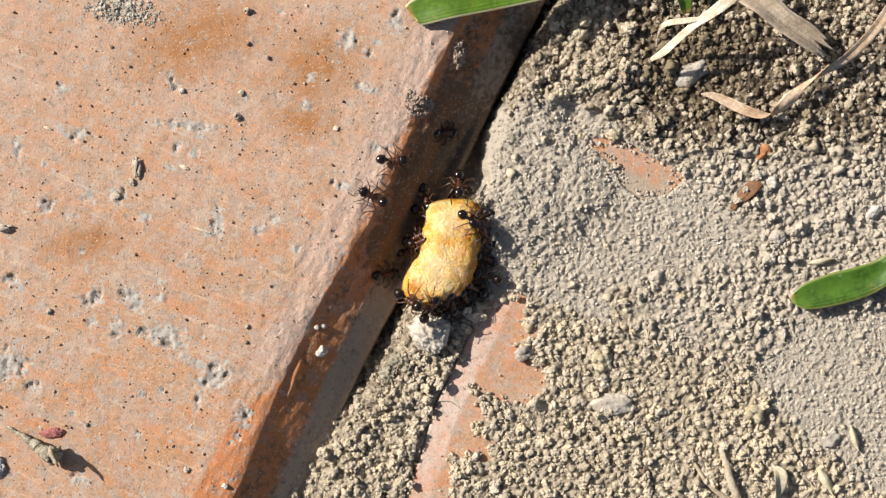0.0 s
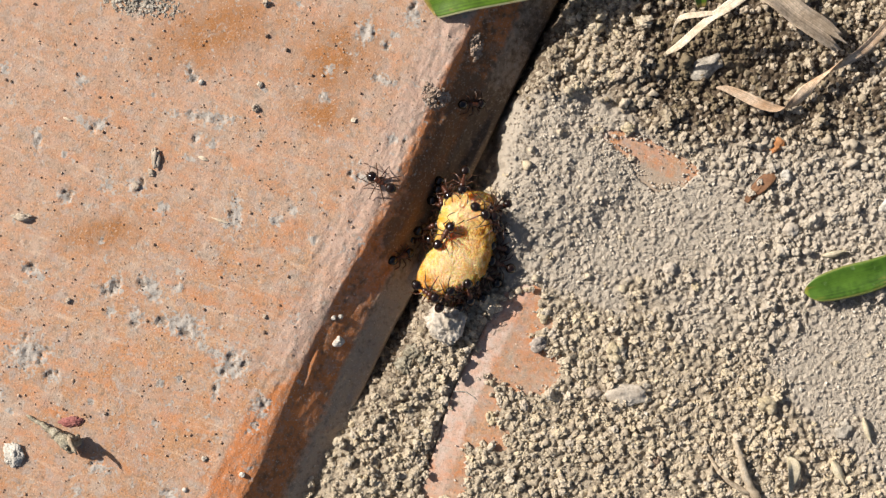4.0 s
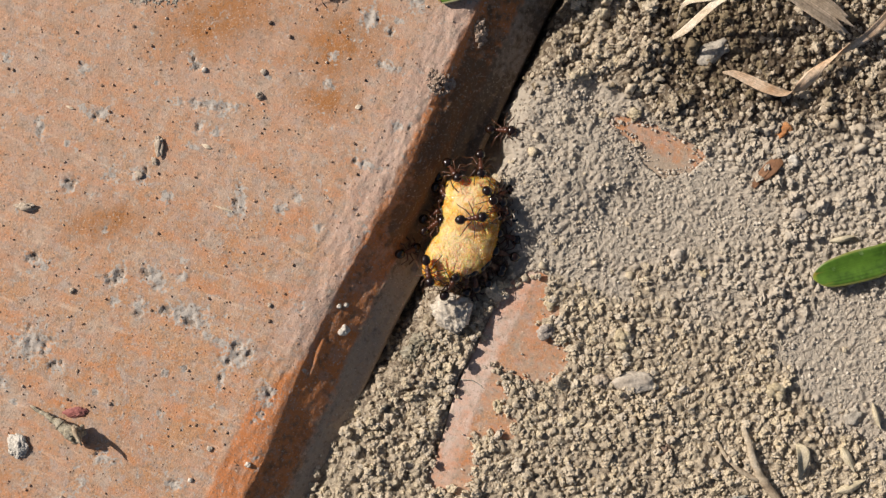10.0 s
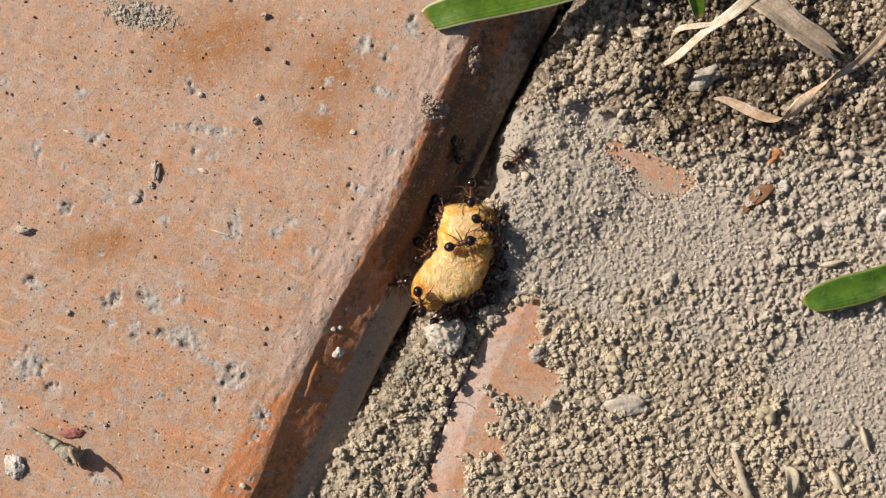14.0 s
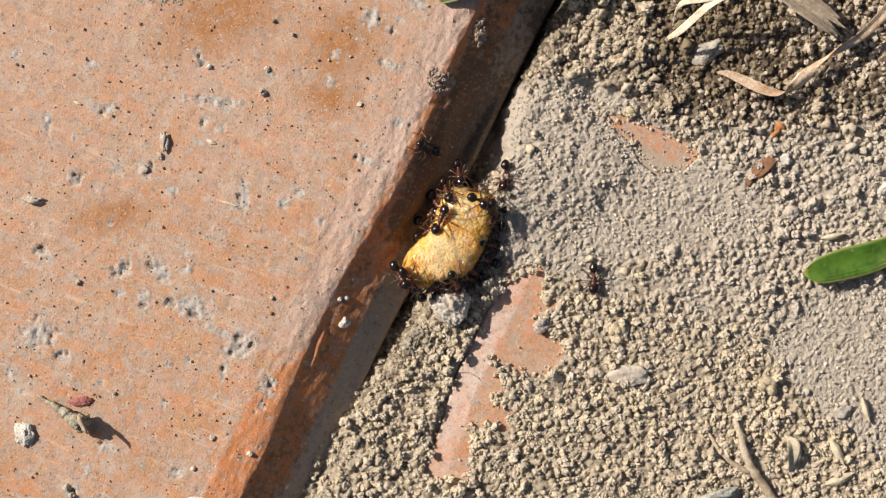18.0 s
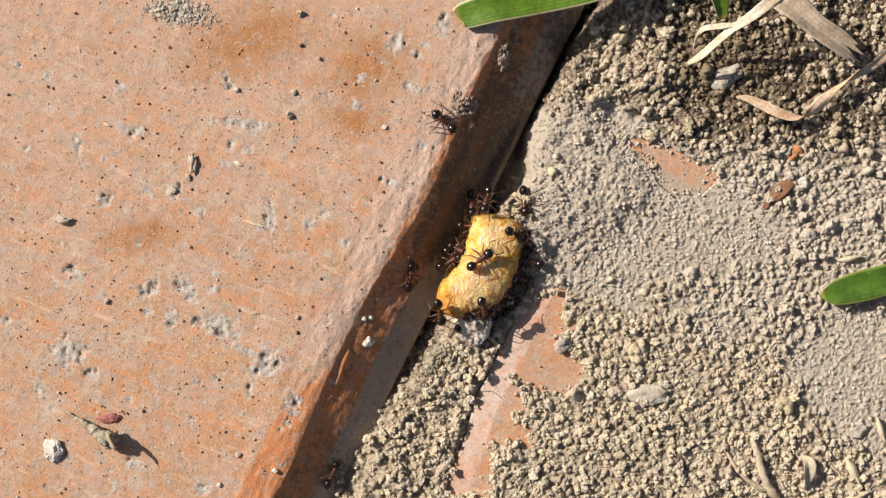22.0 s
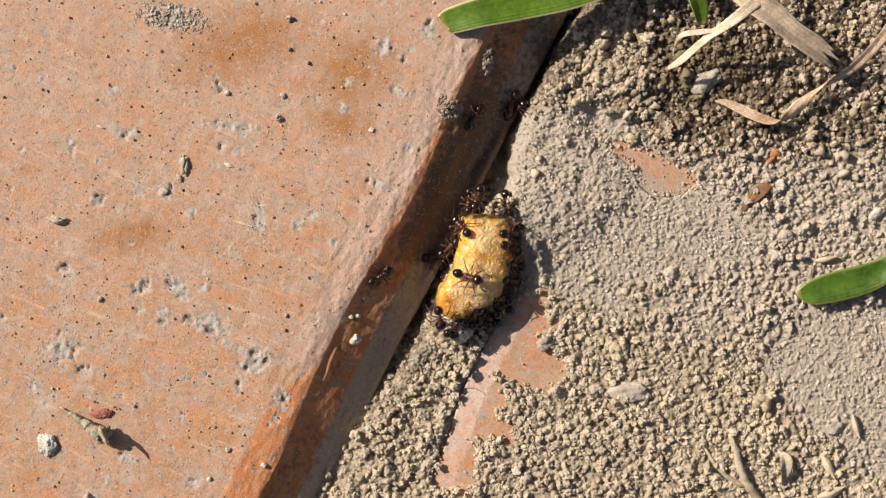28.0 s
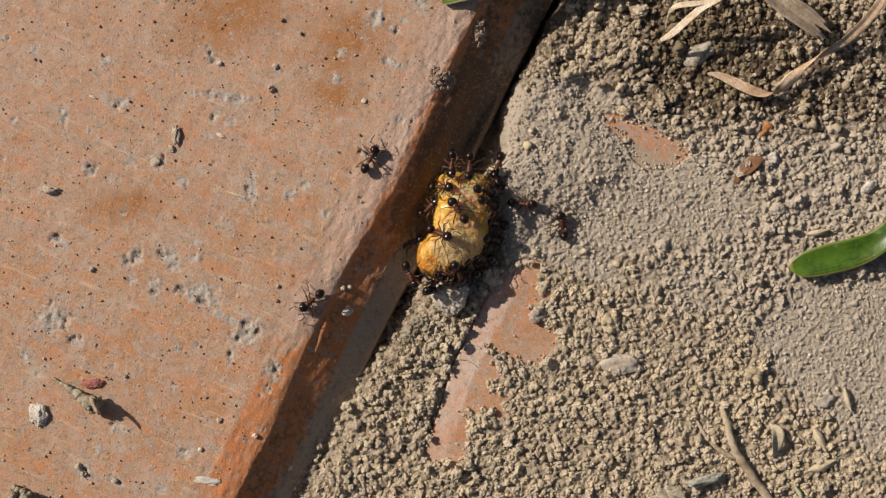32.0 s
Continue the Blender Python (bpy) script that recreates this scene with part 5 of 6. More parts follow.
tuft = thing("plant_tuft", cluster("plant_tuft", (1.05, 1.25, 1.3), 33, 60, 0.24), DEBRIS, label="grey-brown tuft of dry plant debris standing on the tile", category="plant debris", place=at(*tuft_at, 5.9))
tuft_tail = [(-4.9, 2.6, -1.0), (-4.5, 2.45, -0.9), (-3.9, 2.0, -0.8), (-3.2, 1.8, -0.6), (-2.5, 1.3, -0.35), (-1.9, 1.0, -0.1), (-1.3, 0.5, 0.1), (-0.7, 0.2, 0.3), (-0.1, -0.3, 0.4)]
tail_steps = np.linspace(0, 8, 41)
tail_path = [tuple(float(np.interp(k, range(9), axis)) + 0.14 * noise.noise(Vector((1.9 * k, 5 * n, 0))) for n, axis in enumerate(zip(*tuft_tail))) for k in tail_steps]
tail_radii = [float(np.interp(k, range(9), [0.08, 0.2, 0.18, 0.27, 0.33, 0.48, 0.58, 0.75, 0.7])) * (1 + 0.5 * noise.noise(Vector((2.7 * k, 9, 1)))) for k in tail_steps]
part("stalk", tube("stalk", tail_path, tail_radii, 11), DEBRIS, tuft)
part("stem", tube("stem", [(-0.2, 0.6, 0.6), (0.1, 0.2, 1.6), (0.6, -0.5, 2.0), (0.9, -1.0, 1.9)], [0.3, 0.22, 0.16, 0.08], 7), TWIG, tuft, "bent grey-brown stem")


# ---- the ants ----
def ball(name, centre, radii, pinch=0.0, cuts=3):
    v, f = BALLS[cuts]
    p = v * np.array(radii)
    p[:, 1] *= 1 - pinch * v[:, 0]
    p[:, 2] *= 1 - 0.5 * pinch * v[:, 0]
    return mesh_of(name, p + np.array(centre), f)


def beads(name, rows, cuts=2):
    """Several rounded lumps that grow into one piece."""
    v, f = BALLS[cuts]
    verts = np.concatenate([v * np.array(radii) + np.array(centre) for centre, radii in rows])
    return mesh_of(name, verts, np.concatenate([f + n * len(v) for n in range(len(rows))]))


LEGS = [(0.62, 0.2, 52, 0.95), (0.38, 0.24, 95, 1.05), (0.1, 0.22, 138, 1.25)]
MESHES = {
    "mesosoma": beads("mesosoma", [((0.62, 0, 0.78), (0.34, 0.28, 0.27)), ((0.32, 0, 0.76), (0.34, 0.25, 0.24)), ((0.0, 0, 0.72), (0.3, 0.22, 0.22))], 3),
    "petiole": beads("petiole", [((-0.3, 0, 0.68), (0.16, 0.12, 0.15)), ((-0.46, 0, 0.69), (0.15, 0.17, 0.18))]),
    "gaster": ball("gaster", (-0.98, 0, 0.78), (0.52, 0.43, 0.42), -0.12),
    "head": ball("head", (1.17, 0, 0.74), (0.47, 0.45, 0.36), 0.14, 4),
    "mandible": beads("mandible", [((1.62, 0.1, 0.66), (0.16, 0.07, 0.06)), ((1.62, -0.1, 0.66), (0.16, 0.07, 0.06))]),
    "eye": beads("eye", [((1.3, 0.36, 0.82), (0.09, 0.07, 0.08))]),
}
for kind in (1, -1):
    MESHES["antenna", kind] = tube("antenna", [(1.5, 0.14 * kind, 0.86), (1.62, 0.34 * kind, 1.0), (1.7, 0.62 * kind, 1.05), (1.95, 0.72 * kind, 0.9), (2.3, 0.7 * kind, 0.6), (2.45, 0.66 * kind, 0.45)], [0.04, 0.035, 0.035, 0.04, 0.05, 0.045], 6)
    for n, (x, y, turn, reach) in enumerate(LEGS):
        MESHES["leg", n, kind] = tube("leg", [(0, 0, 0), (0.12, 0, -0.08), (0.55 * reach, 0, 0.28), (0.62 * reach, 0, 0.26), (0.98 * reach, 0, -0.3), (1.02 * reach, 0, -0.36), (1.38 * reach, 0, -0.62)], [0.1, 0.075, 0.06, 0.055, 0.05, 0.035, 0.022], 6)


def leg_pose(n, kind, swing=0.0, lift=0.0):
    x, y, turn, _ = LEGS[n]
    return at(x, y * kind, 0.64, 0, -lift, (turn + swing) * kind)


def build_ant(spread=0, label="shiny black-brown ant"):
    ant = new("ant")
    ant.scale = (1.06, 1.16, 1.14)
    tagged(ant, label, "ant", "ants round the crumb")
    for name in ("mesosoma", "petiole", "gaster"):
        part(name, MESHES[name], ANT_BLACK if name == "gaster" else ANT_BODY, ant)
    head = part("head", MESHES["head"], ANT_BLACK, ant)
    part("mandible", MESHES["mandible"], ANT_BROWN, head)
    for kind in (1, -1):
        part("antenna", MESHES["antenna", kind], ANT_BROWN, head)
        part("eye", MESHES["eye"], ANT_BLACK, head, place=Matrix.Diagonal((1, kind, 1, 1)))
    legs = []
    for n in range(3):
        for kind in (1, -1):
            bend = 14 * noise.noise(Vector((spread * 1.7, n, kind * 2.3)))
            legs.append((n, kind, part("leg", MESHES["leg", n, kind], ANT_BROWN, ant, place=leg_pose(n, kind, bend, 4 * math.sin(spread + n)))))
    return ant, legs


ANTS = [
    ([(0, 2.75, 2.8, -20), (1, 2.2, 2.8, -20), (2, 2.2, 2.73, -20), (5, 2.51, 2.77, -20), (6, 2.72, 2.88, -23), (7, 2.5, 3, -22), (8, 2.45, 2.86, -20), (9, 2.67, 2.71, -20), (10, 2.84, 2.94, -20), (11, 2.62, 2.78, -20), (12, 2.75, 2.78, -20), (13, 2.77, 2.77, -20), (16, 2.29, 2.6, -15), (17, 2.61, 2.33, -15), (18, 1.7, 2.12, -12), (19, 1.41, 2.46, -12), (20, 1.56, 2.88, -12), (21, 1.99, 2.55, -15), (22, 3.03, 0.87, -10), (23, 3.43, 0.57, -10), (24, 3.08, 0.85, -10), (25, 0.43, 3.48, -14), (28, 4.2, 0.93, 1), (29, 3.43, 0.29, 1), (30, 1.33, 1.53, -4), (31, 0.32, 2.09, 1), (32, 2.21, 2.45, -4)], []),
    ([(0, 3.67, 1.86, -25), (1, 3.07, 1.98, -25), (2, 3.07, 1.79, -25), (5, 3.28, 1.88, -25), (6, 3.42, 2.09, -26), (7, 3.49, 2.12, -25), (8, 3.32, 2.04, -25), (9, 3.26, 2.03, -25), (10, 3.43, 1.95, -25), (11, 3.32, 1.95, -25), (12, 3.51, 1.84, -25), (13, 3.36, 1.88, -25), (16, 3.24, 1.64, -25), (17, 3.39, 1.38, -25), (18, 2.65, 1.11, -25), (19, 2.25, 1.56, -25), (20, 2.47, 2.09, -25), (21, 2.92, 1.62, -25), (22, 3.97, 0, -20), (23, 3.94, -0.52, -20), (24, 3.72, -0.62, -20), (25, 1.35, 2.44, -19), (28, 4.26, -0.56, -14), (29, 3.77, -0.71, -14), (30, 1.85, 0.36, -14), (31, 0.96, 0.86, -14), (32, 2.68, 1.16, -14)], []),
    ([(0, 4.14, -1.15, -15), (1, 3.89, -1.09, -10), (2, 4.12, -0.94, -10), (5, 3.89, -0.9, -10), (6, 3.99, -1, -11), (7, 3.9, -0.92, -10), (8, 4.19, -1.17, -10), (9, 4.06, -0.98, -15), (10, 4.2, -1.04, -15), (11, 4.14, -1.04, -15), (12, 4.1, -1.18, -15), (13, 4.08, -1.37, -15), (16, 3.51, -1.53, -10), (17, 3.44, -2.25, -10), (18, 2.52, -2.35, -15), (19, 2.29, -1.95, -10), (20, 1.94, -0.96, -10), (21, 2.68, -1.69, -10), (22, 3.57, -3.84, -10), (23, 3.52, -4.17, -10), (24, 3.19, -4.2, -10), (25, 0.99, -0.66, -14), (28, 4.33, -4.07, -9), (29, 3.85, -4.45, -9), (30, 2.21, -3.44, -9), (31, 1.66, -5.49, 1), (32, 3.18, -2.67, -9)], []),
    ([(0, 0.85, -5.56, -70), (1, 0.65, -5.56, -70), (2, 0.91, -5.55, -70), (5, 0.9, -5.25, -70), (6, 0.93, -5.34, -71), (7, 0.83, -5.23, -70), (8, 0.89, -5.32, -70), (9, 0.87, -5.38, -70), (10, 0.9, -5.44, -70), (11, 0.98, -5.44, -75), (12, 1.13, -5.73, -75), (13, 1, -5.7, -75), (16, -0.04, -5.91, -60), (17, 0.88, -6.34, -60), (18, -0.95, -6.22, -60), (19, -0.61, -5.92, -60), (20, -1.15, -5.44, -60), (21, -1.55, -6.03, -75), (22, -0.34, -6.86, -75), (23, 0.36, -8, -75), (24, -0.83, -7.97, -75), (25, -1.96, -5.1, -49), (28, 0.95, -8.01, -79), (29, 0.29, -9.26, -79), (30, -1.68, -8.67, -79), (31, -1.35, -6.76, -59), (32, -0.52, -6.24, -59)], []),
    ([(0, -3.57, -5.21, -35), (1, -3.5, -5.23, -35), (2, -3.55, -5.21, -35), (5, -3.51, -5.3, -35), (6, -3.65, -5.19, -36), (7, -3.74, -5.29, -35), (8, -3.55, -5.38, -35), (9, -3.96, -5.04, -40), (10, -3.83, -4.43, -80), (11, -3.46, -4.42, -82), (12, -3.62, -4.71, -82), (13, -3.53, -4.9, -85), (16, -4.84, -5.74, -80), (17, -4.51, -6.3, -75), (18, -5.76, -6.02, -65), (19, -5.99, -5.89, -60), (20, -6.45, -4.36, -55), (21, -5.71, -5.29, -75), (22, -4.91, -7.23, -85), (23, -4.74, -7.58, -85), (24, -5.61, -7.34, -85), (25, -7.35, -4.81, -59), (28, -3.31, -7.97, -84), (29, -4.8, -9.24, -79), (30, -6.41, -8.25, -69), (31, -6.59, -8, -74), (32, -5.58, -6.46, -79)], []),
    ([(0, -6.02, -2.82, 0), (1, -5.95, -2.7, 5), (2, -5.71, -2.08, 5), (5, -6.37, -1.81, 15), (6, -5.92, -2.38, 14), (7, -6.19, -2.33, 12), (8, -6.07, -2.37, 12), (9, -5.97, -2.19, 15), (10, -5.96, -2.56, 10), (11, -6.17, -2.69, 8), (12, -6.13, -2.9, 5), (13, -5.86, -3.1, 12), (15.5, -7.39, -3.98, -20), (16, -7.31, -3.9, -30), (17, -7.38, -4.22, -75), (18, -6.62, -5.48, -60), (19, -6.73, -8.31, -40), (20, -6.16, -8.73, 30), (21, -6.02, -7.26, 20), (21.5, -8.08, -4.71, 60), (22, -8.03, -3.77, 85), (22.6, -8.58, -2.14, 95), (23, -7.6, -1.37, 90), (23.4, -6.4, -1.55, -100), (24, -9.13, -6.71, -125), (24.5, -11.91, -8.53, -179), (25, -15.65, -7.65, -194), (25.5, -16.37, -6.64, -169), (26.5, -15.21, -5.92, 11), (27.5, -13.14, -3.85, 26), (27.8, -10.53, -4.2, 1), (28, -9.8, -3.74, 21), (28.5, -8.5, -2.19, 41), (29, -8.32, -2.04, 101), (29.3, -9.6, -0.93, 121), (29.6, -9.12, -0.46, 61), (30, -9.46, -2.21, -174), (30.5, -9.8, -5.42, -109), (31, -10.53, -5.66, -99), (31.4, -12.43, -7.21, -139), (31.7, -14.31, -7.85, -159), (32, -15.92, -9.36, -139)], [(21,25.5),(27.5,32)]),
    ([(0, -2.42, 0.55, 5), (1, -1.46, 0.83, 15), (2, -1.48, 0.35, 25), (5, -1.71, 0.11, 60), (6, -1.26, 0.1, 77), (6.5, -1.37, 0.49, 39), (7, -0.72, 0.2, 10), (8, -0.43, -0.05, 8), (9, -0.16, 0.18, 0), (10, 0.46, 0.69, 8), (11, 0.59, 0.87, 3), (12, 0.65, 0.74, 10), (13, 0.61, 0.67, 8), (15.5, -0.9, 0.37, 30), (16, -1.24, 0.99, 50), (17, -1.44, 0.14, 75), (18, -2.48, 0.03, 65), (19, -2.75, 0.18, 70), (20, -2.97, 1.04, 70), (21, -1.99, 0.17, 45), (22, -0.81, -1.9, 38), (23, -1.01, -2.15, 40), (24, -1.56, -2.02, 35), (25, -4.41, 0.58, 21), (25.5, -3.94, -0.32, 1), (27.5, -0.77, -2.91, -11), (28, -0.48, -3.59, -19), (29, -1.67, -4.25, -13), (30, -3.73, -3.16, -14), (31, -4.29, -2.66, -21), (32, -2.63, -2.05, -27)], []),
    ([(0, -1.86, 5.2, -60), (2, -1.93, 4.42, -60), (5, -1.99, 4.03, -60), (9, -2.48, 4.28, -60), (13, -2.38, 3.72, -60), (16, -1.82, 3.33, -60), (19, -3.57, 1.39, -30), (21, -3.51, 0.8, -30), (22, -2.97, -0.75, -20), (23, -2.89, -1.29, -15), (24, -3.51, -1.09, -10), (25, -2.95, 2.67, 41), (27.5, -1.41, 1.66, -214), (28, -1.01, 1.65, -214), (29, -1.48, -0.31, -221), (30, -1.78, 0.4, -209), (31, -2.53, -0.24, -217), (32, -0.51, 0.25, -234)], []),
    ([(0, 1.54, 6.48, -95), (1, 0.36, 6.22, -95), (2, 0.64, 6.29, -95), (5, 0.23, 5.89, -95), (6, 0.8, 6.18, -91), (7, 0.22, 5.84, -90), (8, 0.83, 5.86, -90), (9, 1.12, 5.81, -90), (10, 1.52, 6.33, -95), (11, 1.56, 6.3, -95), (12, 1.73, 6.05, -95), (13, 1.47, 5.96, -90), (16, 0.8, 5.73, -95), (17, 0.43, 5.13, -90), (18, -0.57, 5.09, -70), (19, -2.14, 4.41, -70), (20, -2.1, 3.76, -50), (21, -1.92, 5.03, -75), (22, -1.55, 4.26, -75), (23, -1.85, 4.05, -65), (24, -2, 3.93, -60), (25, -3.58, 5.17, -69), (28, 0.65, 4.89, -94), (29, 1.37, 4.18, -94), (30, 0.14, 4.65, -94), (31, 0.21, 5.01, -94), (32, 0.56, 5.17, -94)], []),
    ([(0, 14.13, 44.32, -100), (13.5, 12.81, 45.07, -100), (14.5, 7.45, 25.6, -105), (15.5, 3.93, 4.22, -100), (16, 3.75, 5.94, -95), (17, 3.68, 5.36, -95), (18, 4.21, 4.86, -95), (19, 4.29, 4.95, -95), (20, 4, 4.54, -90), (21, 3.69, 4.5, -85), (22, 3.98, 4.51, -80), (23, 3.86, 4.61, -88), (24, 4.3, 4.25, -88), (25, 4.04, 4.86, -87), (28, 3.92, 4.35, -87), (29, 3.84, 4.55, -94), (30, 3.11, 5.23, -109), (31, 2.99, 5.09, -109), (32, 3.76, 5.45, -99)], []),
    ([(0, -3.61, -0.3, 0), (1, -3.77, 0.17, 10), (2, -4.15, 0.22, 10), (5, -4.08, -0.27, 10), (6, -3.31, -0.69, 19), (7, -3.72, -0.46, 20), (8, -3.54, -0.27, 20), (9, -3.55, 0.25, 20), (10, -3.38, 0.01, 20), (11, -3.48, -0.18, 20), (12, -3.24, -0.42, 20), (13, -3.27, -0.51, 20), (16, -3.66, -0.52, 10), (17, -3.39, -0.72, 10), (18, -3.89, -1.2, 15), (19, -4, -0.04, 10), (20, -4.44, -0.42, 20), (21, -4.1, -0.97, 20), (22, -3.94, -2.13, 20), (23, -3.61, -2.24, 20), (24, -4.18, -2.29, 20), (25, -5.46, 0.24, 11), (28, -3.98, -1.55, 6), (29, -4.96, -2.61, 1), (30, -5.52, -4.12, 1), (31, -5.68, -2.54, 1), (32, -5.73, -3.15, 11)], []),
    ([(0, 0.28, -7.35, 75), (1, 0.08, -7.34, 75), (2, 0.23, -7.33, 75), (5, 0.24, -6.83, 75), (6, 0.54, -6.76, 74), (7, 0.39, -6.8, 75), (8, 0.62, -6.89, 75), (9, 0.42, -6.91, 75), (10, 0.64, -6.91, 75), (11, 0.42, -7.09, 75), (12, 0.57, -7.39, 75), (13, 0.49, -7.49, 75), (16, -0.31, -7.73, 75), (17, 0.04, -8.15, 75), (18, -0.64, -7.84, 75), (19, -0.23, -7.45, 75), (20, -1.12, -6.98, 75), (21, -0.44, -7.28, 75), (22, 0.01, -8.4, 75), (23, 0.93, -8.81, 75), (24, -0.2, -9.11, 75), (25, -1.93, -7.57, 76), (28, 1.11, -9.18, 81), (29, -0.78, -10.24, 71), (30, -2.28, -9.75, 71), (31, 0.65, -9.23, 96), (32, -2.13, -8.31, 81)], []),
    ([(0, 4.58, -3, -200), (1, 4.51, -2.81, -200), (2, 4.51, -2.96, -200), (5, 4.24, -2.55, -200), (6, 4.43, -2.61, -201), (7, 4.12, -2.62, -200), (8, 4.35, -2.99, -200), (9, 3.88, -2.75, -200), (10, 4.08, -2.87, -200), (11, 3.97, -2.88, -200), (12, 4.03, -3.2, -200), (13, 4.12, -3.29, -200), (16, 3.45, -3.42, -200), (17, 3.62, -3.84, -200), (18, 2.57, -4.11, -200), (19, 2.34, -3.73, -200), (20, 1.81, -2.87, -200), (21, 2.03, -3.63, -200), (22, 2.64, -5.84, -210), (23, 2.99, -5.97, -210), (24, 1.57, -6.17, -210), (25, 0.44, -2.97, -199), (28, 3.51, -6.97, -209), (29, 2.72, -7.9, -209), (30, 0.76, -7.12, -209), (31, 0.6, -6.44, -209), (32, 2.52, -4.87, -199)], []),
    ([(0, 4.28, 0.56, -190), (1, 4.15, 0.75, -190), (2, 4.27, 0.79, -190), (5, 4.11, 0.87, -190), (6, 4.17, 0.93, -191), (7, 4.13, 0.81, -190), (8, 4.23, 0.67, -190), (9, 4.05, 1.06, -190), (10, 4.24, 0.85, -190), (11, 4.12, 0.73, -190), (12, 4.25, 0.61, -190), (13, 4.23, 0.52, -190), (16, 4.01, 0.32, -190), (17, 4.17, 0.07, -190), (18, 3.12, -0.47, -190), (19, 2.9, -0.3, -190), (20, 2.78, 0.52, -190), (21, 3.78, -0.32, -190), (22, 4.67, -2.06, -190), (23, 4.44, -2.2, -190), (24, 4.23, -2.23, -190), (25, 2.51, 0.68, -189), (28, 4.78, -2.38, -189), (29, 4.35, -2.51, -189), (30, 3.02, -1.59, -189), (31, 2.12, -1.22, -189), (32, 3.67, -0.9, -189)], []),
    ([(0, -5.26, 8.72, -3), (0.3, -3.4, 8.66, -10), (0.6, -1.73, 8, -30), (1, -0.9, 5.6, -50), (2, -1.38, 5.22, -50), (5, -1.79, 5.24, -50), (6, -1.51, 5.56, -51), (7, -1.85, 5.63, -50), (8, -1.63, 5.81, -50), (9, -1.63, 5.46, -50), (10, -1.36, 5.71, -50), (11, -1.99, 5.69, -50), (12, -1.74, 5.21, -50), (13, -1.82, 4.77, -50), (16, -2.11, 3.66, -50), (18, -1.86, 3.29, -60), (19, -1.38, 5.56, -80), (21, -0.75, 5.6, -90), (22, -0.02, 4.6, -90), (23, 0.64, 4.25, -90), (25, -2.07, 5.45, -69), (28, -0.28, 4.55, -79), (29, -0.17, 3.82, -79), (30, -0.91, 4.59, -79), (32, -1.28, 5.4, -79)], [(0,1)]),
    ([(0, -6.92, 4.98, -208), (1, -7.15, 5.16, -212), (2, -7.2, 5.18, -215), (4.5, -8.04, 5.66, -210), (5, -7.3, 5.31, -212), (6, -7.49, 5.83, -216), (6.5, -9.77, 5, -181), (7, -11.24, 7.78, -242), (7.1, -10.9, 9.26, -235), (7.2, -11.35, 10.29, -235), (7.3, -11.57, 11.38, -222), (7.4, -14.73, 14.01, -205), (7.5, -17.96, 15, -165), (8, -25.58, 6.37, -110), (8.2, -26.07, 5.31, 80), (8.5, -25.48, 10.5, 95), (8.6, -24.9, 12.43, 75), (8.7, -21.7, 16.16, 55), (8.9, -18.25, 21.03, 55), (10, -14.91, 36.33, 55), (32, -16.25, 42.53, 56)], [(6.2,8.9)]),
    ([(0, -0.29, 42.94, -130), (5.5, -3.77, 32.35, -131), (6.2, -5.21, 22.07, -121), (6.5, -7.73, 16.4, -111), (7, -8.88, 13.71, -200), (7.1, -8.08, 15.76, 60), (7.2, -7.26, 20.92, 75), (7.4, -5.82, 27.84, 75), (8, -4.59, 40.76, 75), (32, -6.62, 44.47, 76)], [(6,7.5)]),
    ([(0, -0.01, 11.73, -10), (1, 0.36, 12.25, -10), (2, 0.25, 12.65, -10), (4.5, 1.29, 14.16, -10), (5, 2.58, 13.41, -10), (6, 3.7, 12.75, 24), (7, 3.29, 12.24, 30), (8, 4, 12.15, 20), (9, 2.84, 10.35, -20), (10, 3.58, 9.86, -5), (11, 5.23, 11.72, 25), (12, 5.19, 10.07, -2), (13, 4.29, 10.26, 85), (13.5, 4.68, 10.45, 60), (15.5, 9.23, 5.87, -25), (16, 12.41, 2.34, -60), (16.5, 13.38, 1.82, -50), (17, 12.46, 0.53, -100), (17.5, 13.25, -4.21, -110), (18, 13.54, -5.79, -90), (18.6, 9.93, -8.06, -150), (19, 12.72, -9.18, -30), (19.4, 14.51, -9.4, -20), (19.9, 11.88, -12.23, -140), (20.2, 8.34, -20.63, -110), (20.7, 6.63, -30.52, -105), (22, 5.68, -43.19, -105), (32, 8.68, -50.25, -104)], [(9,13),(15.5,20.7)]),
    ([(0, -62.65, 16.88, -40), (17, -66.35, 16.17, -40), (18, -51.11, 8.59, -40), (18.3, -46.65, 5.78, -55), (18.6, -43.72, 3.12, -30), (19, -35.29, -3.32, -75), (19.4, -34.02, -11.63, -85), (19.9, -35.57, -21.73, -110), (20.3, -35.37, -29.12, -85), (21.5, -35.76, -42.06, -85), (32, -34.31, -49.93, -84)], [(17.9,20.4)]),
